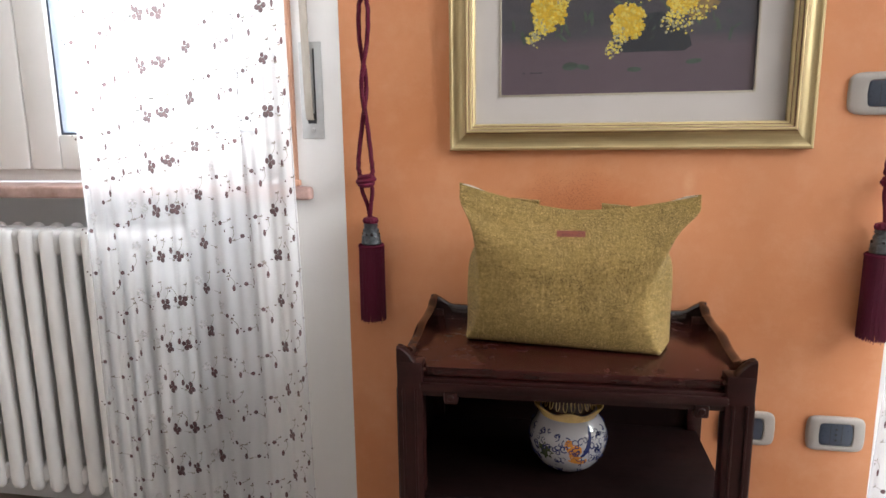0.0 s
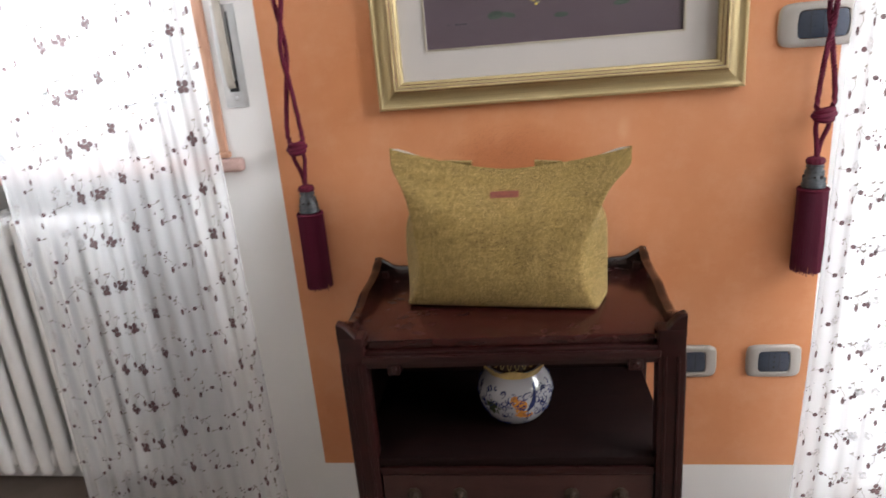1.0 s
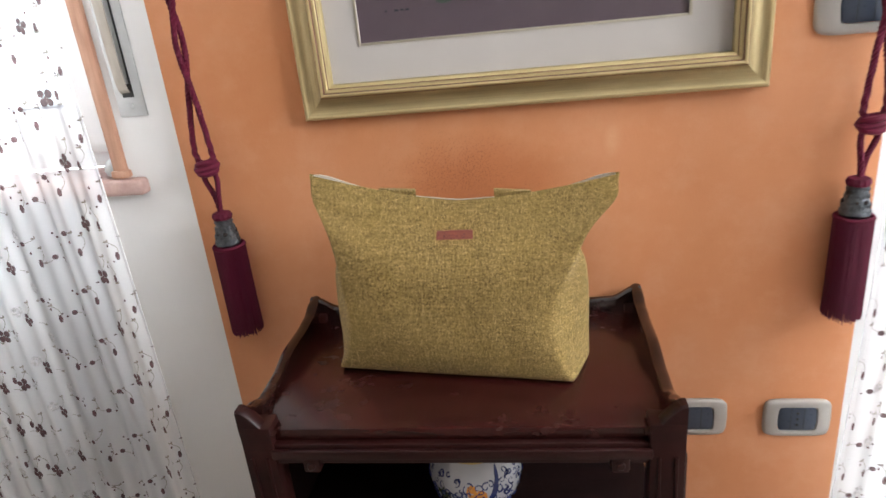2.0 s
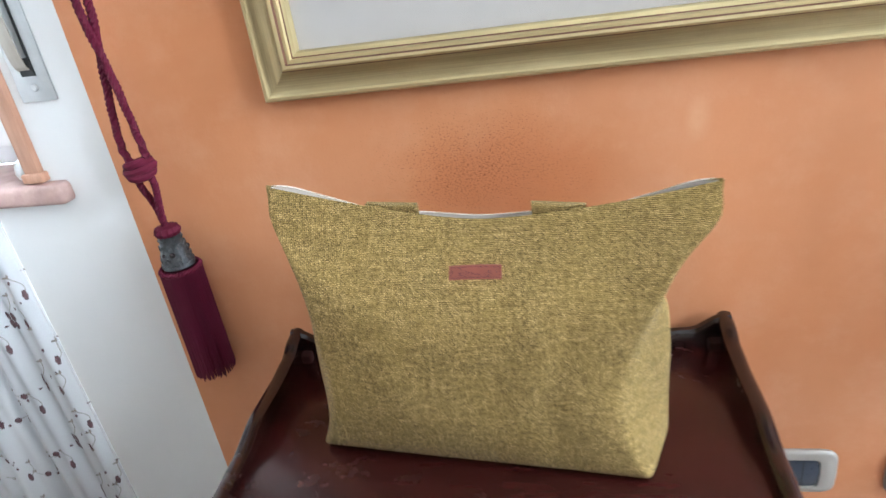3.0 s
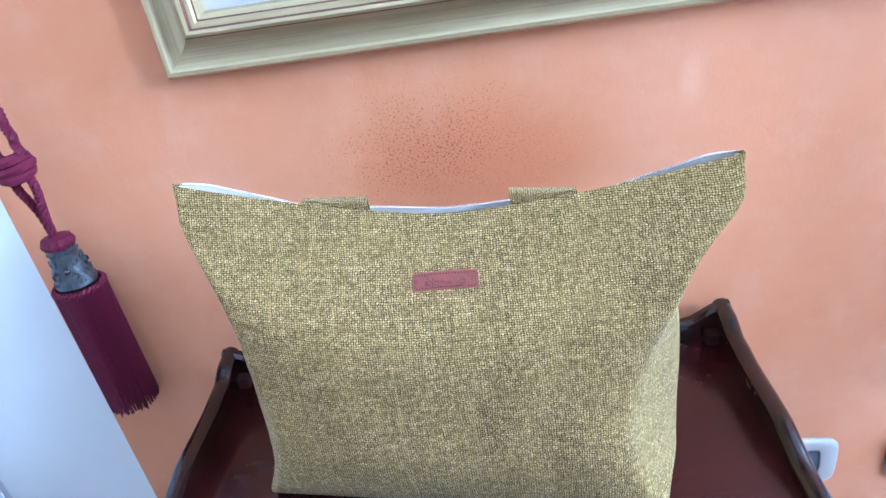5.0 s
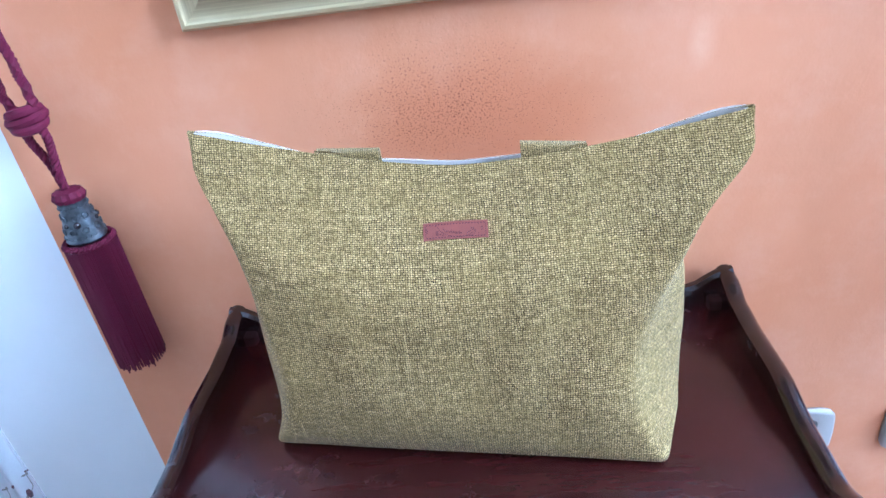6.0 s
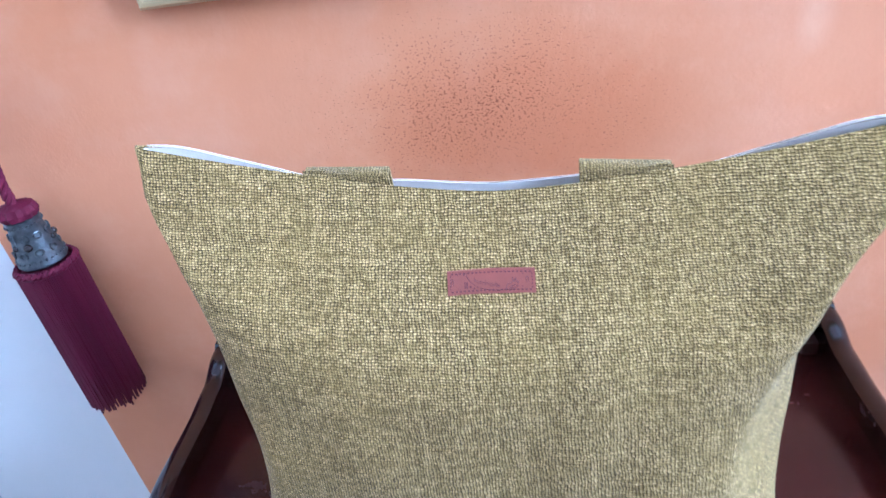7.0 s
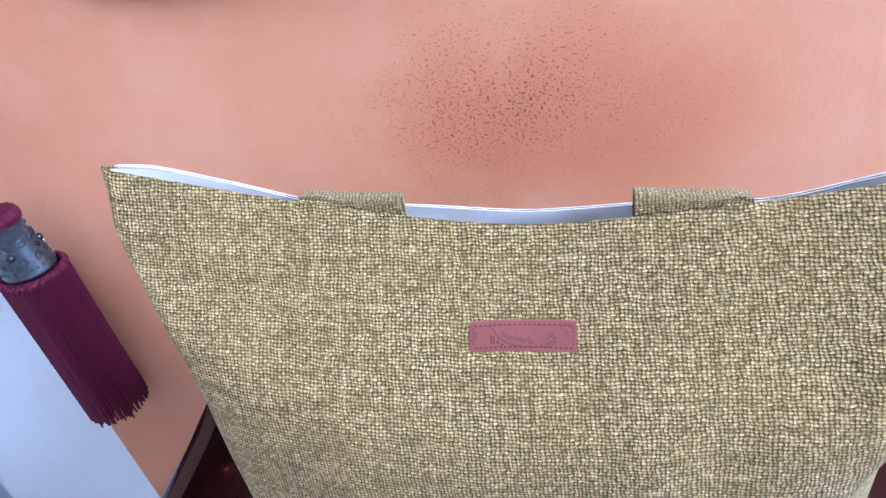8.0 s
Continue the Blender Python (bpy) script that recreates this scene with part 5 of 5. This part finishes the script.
# turned-over rim
inner = [[bm.verts.new(p) for p in bag_ring(1.0, d, dz)] for d, dz in ((0.0010, 0.0012), (0.0020, 0.0))]
rows = [grid[-1]] + inner
for j in range(2):
    for i in range(NA):
        k = (i + 1) % NA
        f = bm.faces.new((rows[j][i], rows[j][k], rows[j + 1][k], rows[j + 1][i]))
        for loop, (aa, bb) in zip(f.loops, ((i, j), (i + 1, j), (i + 1, j + 1), (i, j + 1))):
            loop[uvl].uv = (ACROSS[-1][aa], UP[-1][aa] + bb * 0.0015)
part("body", bm, M_BAG, bag, "olive and straw coarse woven jute cloth")
bm = bmesh.new()
lining_rows = []
for k in range(-1, 27):
    v = 1.0 - 0.02 * max(0, k)
    d = 0.0021 + 0.0038 * min(1.0, max(0, k) / 6)
    front_side, back_side = [], []
    for s in range(81):
        t = 0.008 + 0.984 * s / 80
        f = bag_point(-math.pi + math.pi * t, v)
        b = bag_point(math.pi * (0.76 - 0.52 * t), v)
        g = min(d, 0.30 * max(0.0, b.y - f.y))
        lap = 0.0009 if k < 1 else 0.0
        fold = 0.0006 * math.sin(31 * t + 2 * k) * min(1.0, max(0, k) / 3)
        front_side.append(f + Vector((0, g, 0)))
        back_side.append(Vector((b.x if k < 1 else b.x * 0.6 + f.x * 0.4, b.y + 0.0004 if k < 0 else b.y - g + fold, b.z + lap)))
    lining_rows.append(front_side + back_side[::-1])
rows = loft(bm, lining_rows, cap=False)
bm.faces.new(rows[-1])
part("lining", bm, M_LINING, bag, "white cotton lining")

def front_at(x, z):
    """A point on the front of the bag above or below a given x and z, in the bag's own frame."""
    best = None
    lo, hi = -math.pi, 0.0
    v = min(0.99, max(0.02, z / 0.25))
    for _ in range(4):
        lo, hi = -math.pi, 0.0
        for _ in range(24):
            mid = (lo + hi) / 2
            if bag_point(mid, v).x < x:
                lo = mid
            else:
                hi = mid
        best = bag_point((lo + hi) / 2, v)
        v = min(0.995, max(0.02, v + (z - best.z) / 0.26))
    return best


def patch(bm, x0, x1, z0, z1, lift, thick, nx=10, nz=4):
    rings = []
    for i in range(nx + 1):
        x = x0 + (x1 - x0) * i / nx
        col = [front_at(x, z0 + (z1 - z0) * j / nz) for j in range(nz + 1)]
        rings.append([p + Vector((0, -lift, 0)) for p in col] + [p + Vector((0, -lift - thick, 0)) for p in reversed(col)])
    loft(bm, rings)


LK = 0.72                      # the cloth leans back here
LX, LZ = -0.0200, 0.2003     # label's lower left corner
bm = bmesh.new()
patch(bm, LX, LX + 0.0515, LZ, LZ + 0.0134 * LK, 0.0002, 0.0014)
lab = part("label", bm, M_LEATHER, bag, "small red-brown leather label with burnt ornament")
bm = bmesh.new()
for k in range(20):
    x = LX + 0.0022 + k * 0.0024
    for z in (LZ + 0.0016 * LK, LZ + 0.0116 * LK):
        patch(bm, x, x + 0.0014, z, z + 0.0005, 0.0014, 0.0004, 1, 1)
for z in [LZ + (0.003 + 0.0018 * k) * LK for k in range(5)]:
    for x in (LX + 0.0016, LX + 0.0494):
        patch(bm, x, x + 0.0005, z, z + 0.0011 * LK, 0.0014, 0.0004, 1, 1)
part("label_stitches", bm, M_BURN, lab)
on_label = functools.lru_cache(None)(lambda i, j: front_at(LX + i * 0.0005, LZ + j * 0.0005 * LK))


def label_at(x, z, lift):
    """A point of the label, from its lower left corner."""
    return Vector((LX + x, on_label(round(x / 0.0005), round(z / 0.0005)).y - lift, LZ + z * LK))


bm = bmesh.new()
for line in (((0.0111, 0.0116), (0.0128, 0.0078), (0.0175, 0.0040), (0.0240, 0.0021), (0.0300, 0.0017), (0.0352, 0.0024)),
             ((0.0345, 0.0022), (0.0352, 0.0046), (0.0378, 0.0058), (0.0384, 0.0086), (0.0390, 0.0062), (0.0402, 0.0084), (0.0404, 0.0058), (0.0416, 0.0066), (0.0408, 0.0036), (0.0376, 0.0020), (0.0345, 0.0022)),
             ((0.0362, 0.0030), (0.0385, 0.0042), (0.0402, 0.0046)), ((0.0372, 0.0025), (0.0390, 0.0034)),
             ((0.0024, 0.0058), (0.0024, 0.0086), (0.0034, 0.0086), (0.0034, 0.0058)), ((0.0462, 0.0058), (0.0462, 0.0086), (0.0474, 0.0086), (0.0474, 0.0058))):
    tube(bm, [label_at(p.x, p.y, 0.0016) for p in smooth_path([(x, z, 0) for x, z in line], 6 * len(line))], 0.00022, 5)
for x, z, w, h in ((0.0100, 0.0034, 0.0007, 0.0036), (0.0112, 0.0034, 0.0007, 0.0036), (0.0130, 0.0036, 0.0011, 0.0010), (0.0152, 0.0027, 0.0009, 0.0009), (0.0060, 0.0110, 0.0005, 0.0005), (0.0064, 0.0032, 0.0005, 0.0005),
                   (0.0440, 0.0104, 0.0006, 0.0006), (0.0436, 0.0034, 0.0005, 0.0005), (0.0094, 0.0108, 0.0010, 0.0007)):
    patch(bm, LX + x, LX + x + w, LZ + z * LK, LZ + (z + h) * LK, 0.0014, 0.0003, 1, 1)
part("label_ornament", bm, M_BURN, lab, smooth=False)
text = bpy.data.curves.new("label_word", "FONT")
text.body, text.size, text.extrude = "handmade", 0.0039, 0.0
writing = new("label_word", text)
letters = bpy.data.meshes.new_from_object(writing)
bpy.data.objects.remove(writing)
for v in letters.vertices:
    x = 0.0156 + v.co.x * 0.95
    v.co = label_at(x, 0.0070 - 0.0038 * max(0.0, (x - 0.0156) / 0.0164) ** 0.6 + v.co.y, 0.0018)
letters.materials.append(M_BURN)
word = new("label_word", letters)
word.parent = lab


def strap_handle(x0, x1, rise, lean):
    """A broad handle that comes up inside the front rim, folds over and drops into the mouth."""
    bm = bmesh.new()
    uvl = bm.loops.layers.uv.new("UVMap")
    nx = 14
    rings = []
    for i in range(nx + 1):
        t = i / nx
        x = x0 + (x1 - x0) * t
        v, lo, hi = 1.0, -math.pi, 0.0
        for _ in range(24):
            mid = (lo + hi) / 2
            if bag_point(mid, 1.0).x < x:
                lo = mid
            else:
                hi = mid
        p = bag_point((lo + hi) / 2, 1.0) + Vector((0, 0.003, 0))
        k = t if lean > 0 else 1 - t
        up = rise * (0.03 + 0.97 * k ** 0.85)
        line = smooth_path([(x, p.y + 0.002, p.z - 0.035), (x, p.y + 0.0005, p.z), (x, p.y + 0.001, p.z + up * 0.8), (x, p.y + 0.0055, p.z + up), (x, p.y + 0.010, p.z + up * 0.72), (x, p.y + 0.0115, p.z - 0.012), (x, p.y + 0.0115, p.z - 0.03)], 18)
        rings.append(line)
    outer = [[bm.verts.new(p) for p in line] for line in rings]
    back = []
    for line in rings:
        row = []
        for k, p in enumerate(line):
            d = (line[min(k + 1, 17)] - line[max(k - 1, 0)]).normalized()
            row.append(bm.verts.new(p + Vector((1, 0, 0)).cross(d) * -0.0026))
        back.append(row)

    def quad(a, b, c, d, uvs):
        f = bm.faces.new((a, b, c, d))
        for loop, uv in zip(f.loops, uvs):
            loop[uvl].uv = uv
    for i in range(nx):
        for k in range(17):
            uvs = [(0.004 * i, 0.0055 * k), (0.004 * i + 0.004, 0.0055 * k), (0.004 * i + 0.004, 0.0055 * k + 0.0055), (0.004 * i, 0.0055 * k + 0.0055)]
            quad(outer[i][k], outer[i + 1][k], outer[i + 1][k + 1], outer[i][k + 1], uvs)
            quad(back[i][k + 1], back[i + 1][k + 1], back[i + 1][k], back[i][k], list(reversed(uvs)))
    for i in (0, nx):
        for k in range(17):
            quad(outer[i][k], outer[i][k + 1], back[i][k + 1], back[i][k], [(0, 0.0055 * k), (0, 0.0055 * k + 0.005), (0.003, 0.0055 * k + 0.005), (0.003, 0.0055 * k)])
    return part("handle", bm, M_BAG, bag, "folded-down woven handle strap")


strap_handle(-0.106, -0.053, 0.0092, 1)
strap_handle(0.062, 0.114, 0.0122, -1)
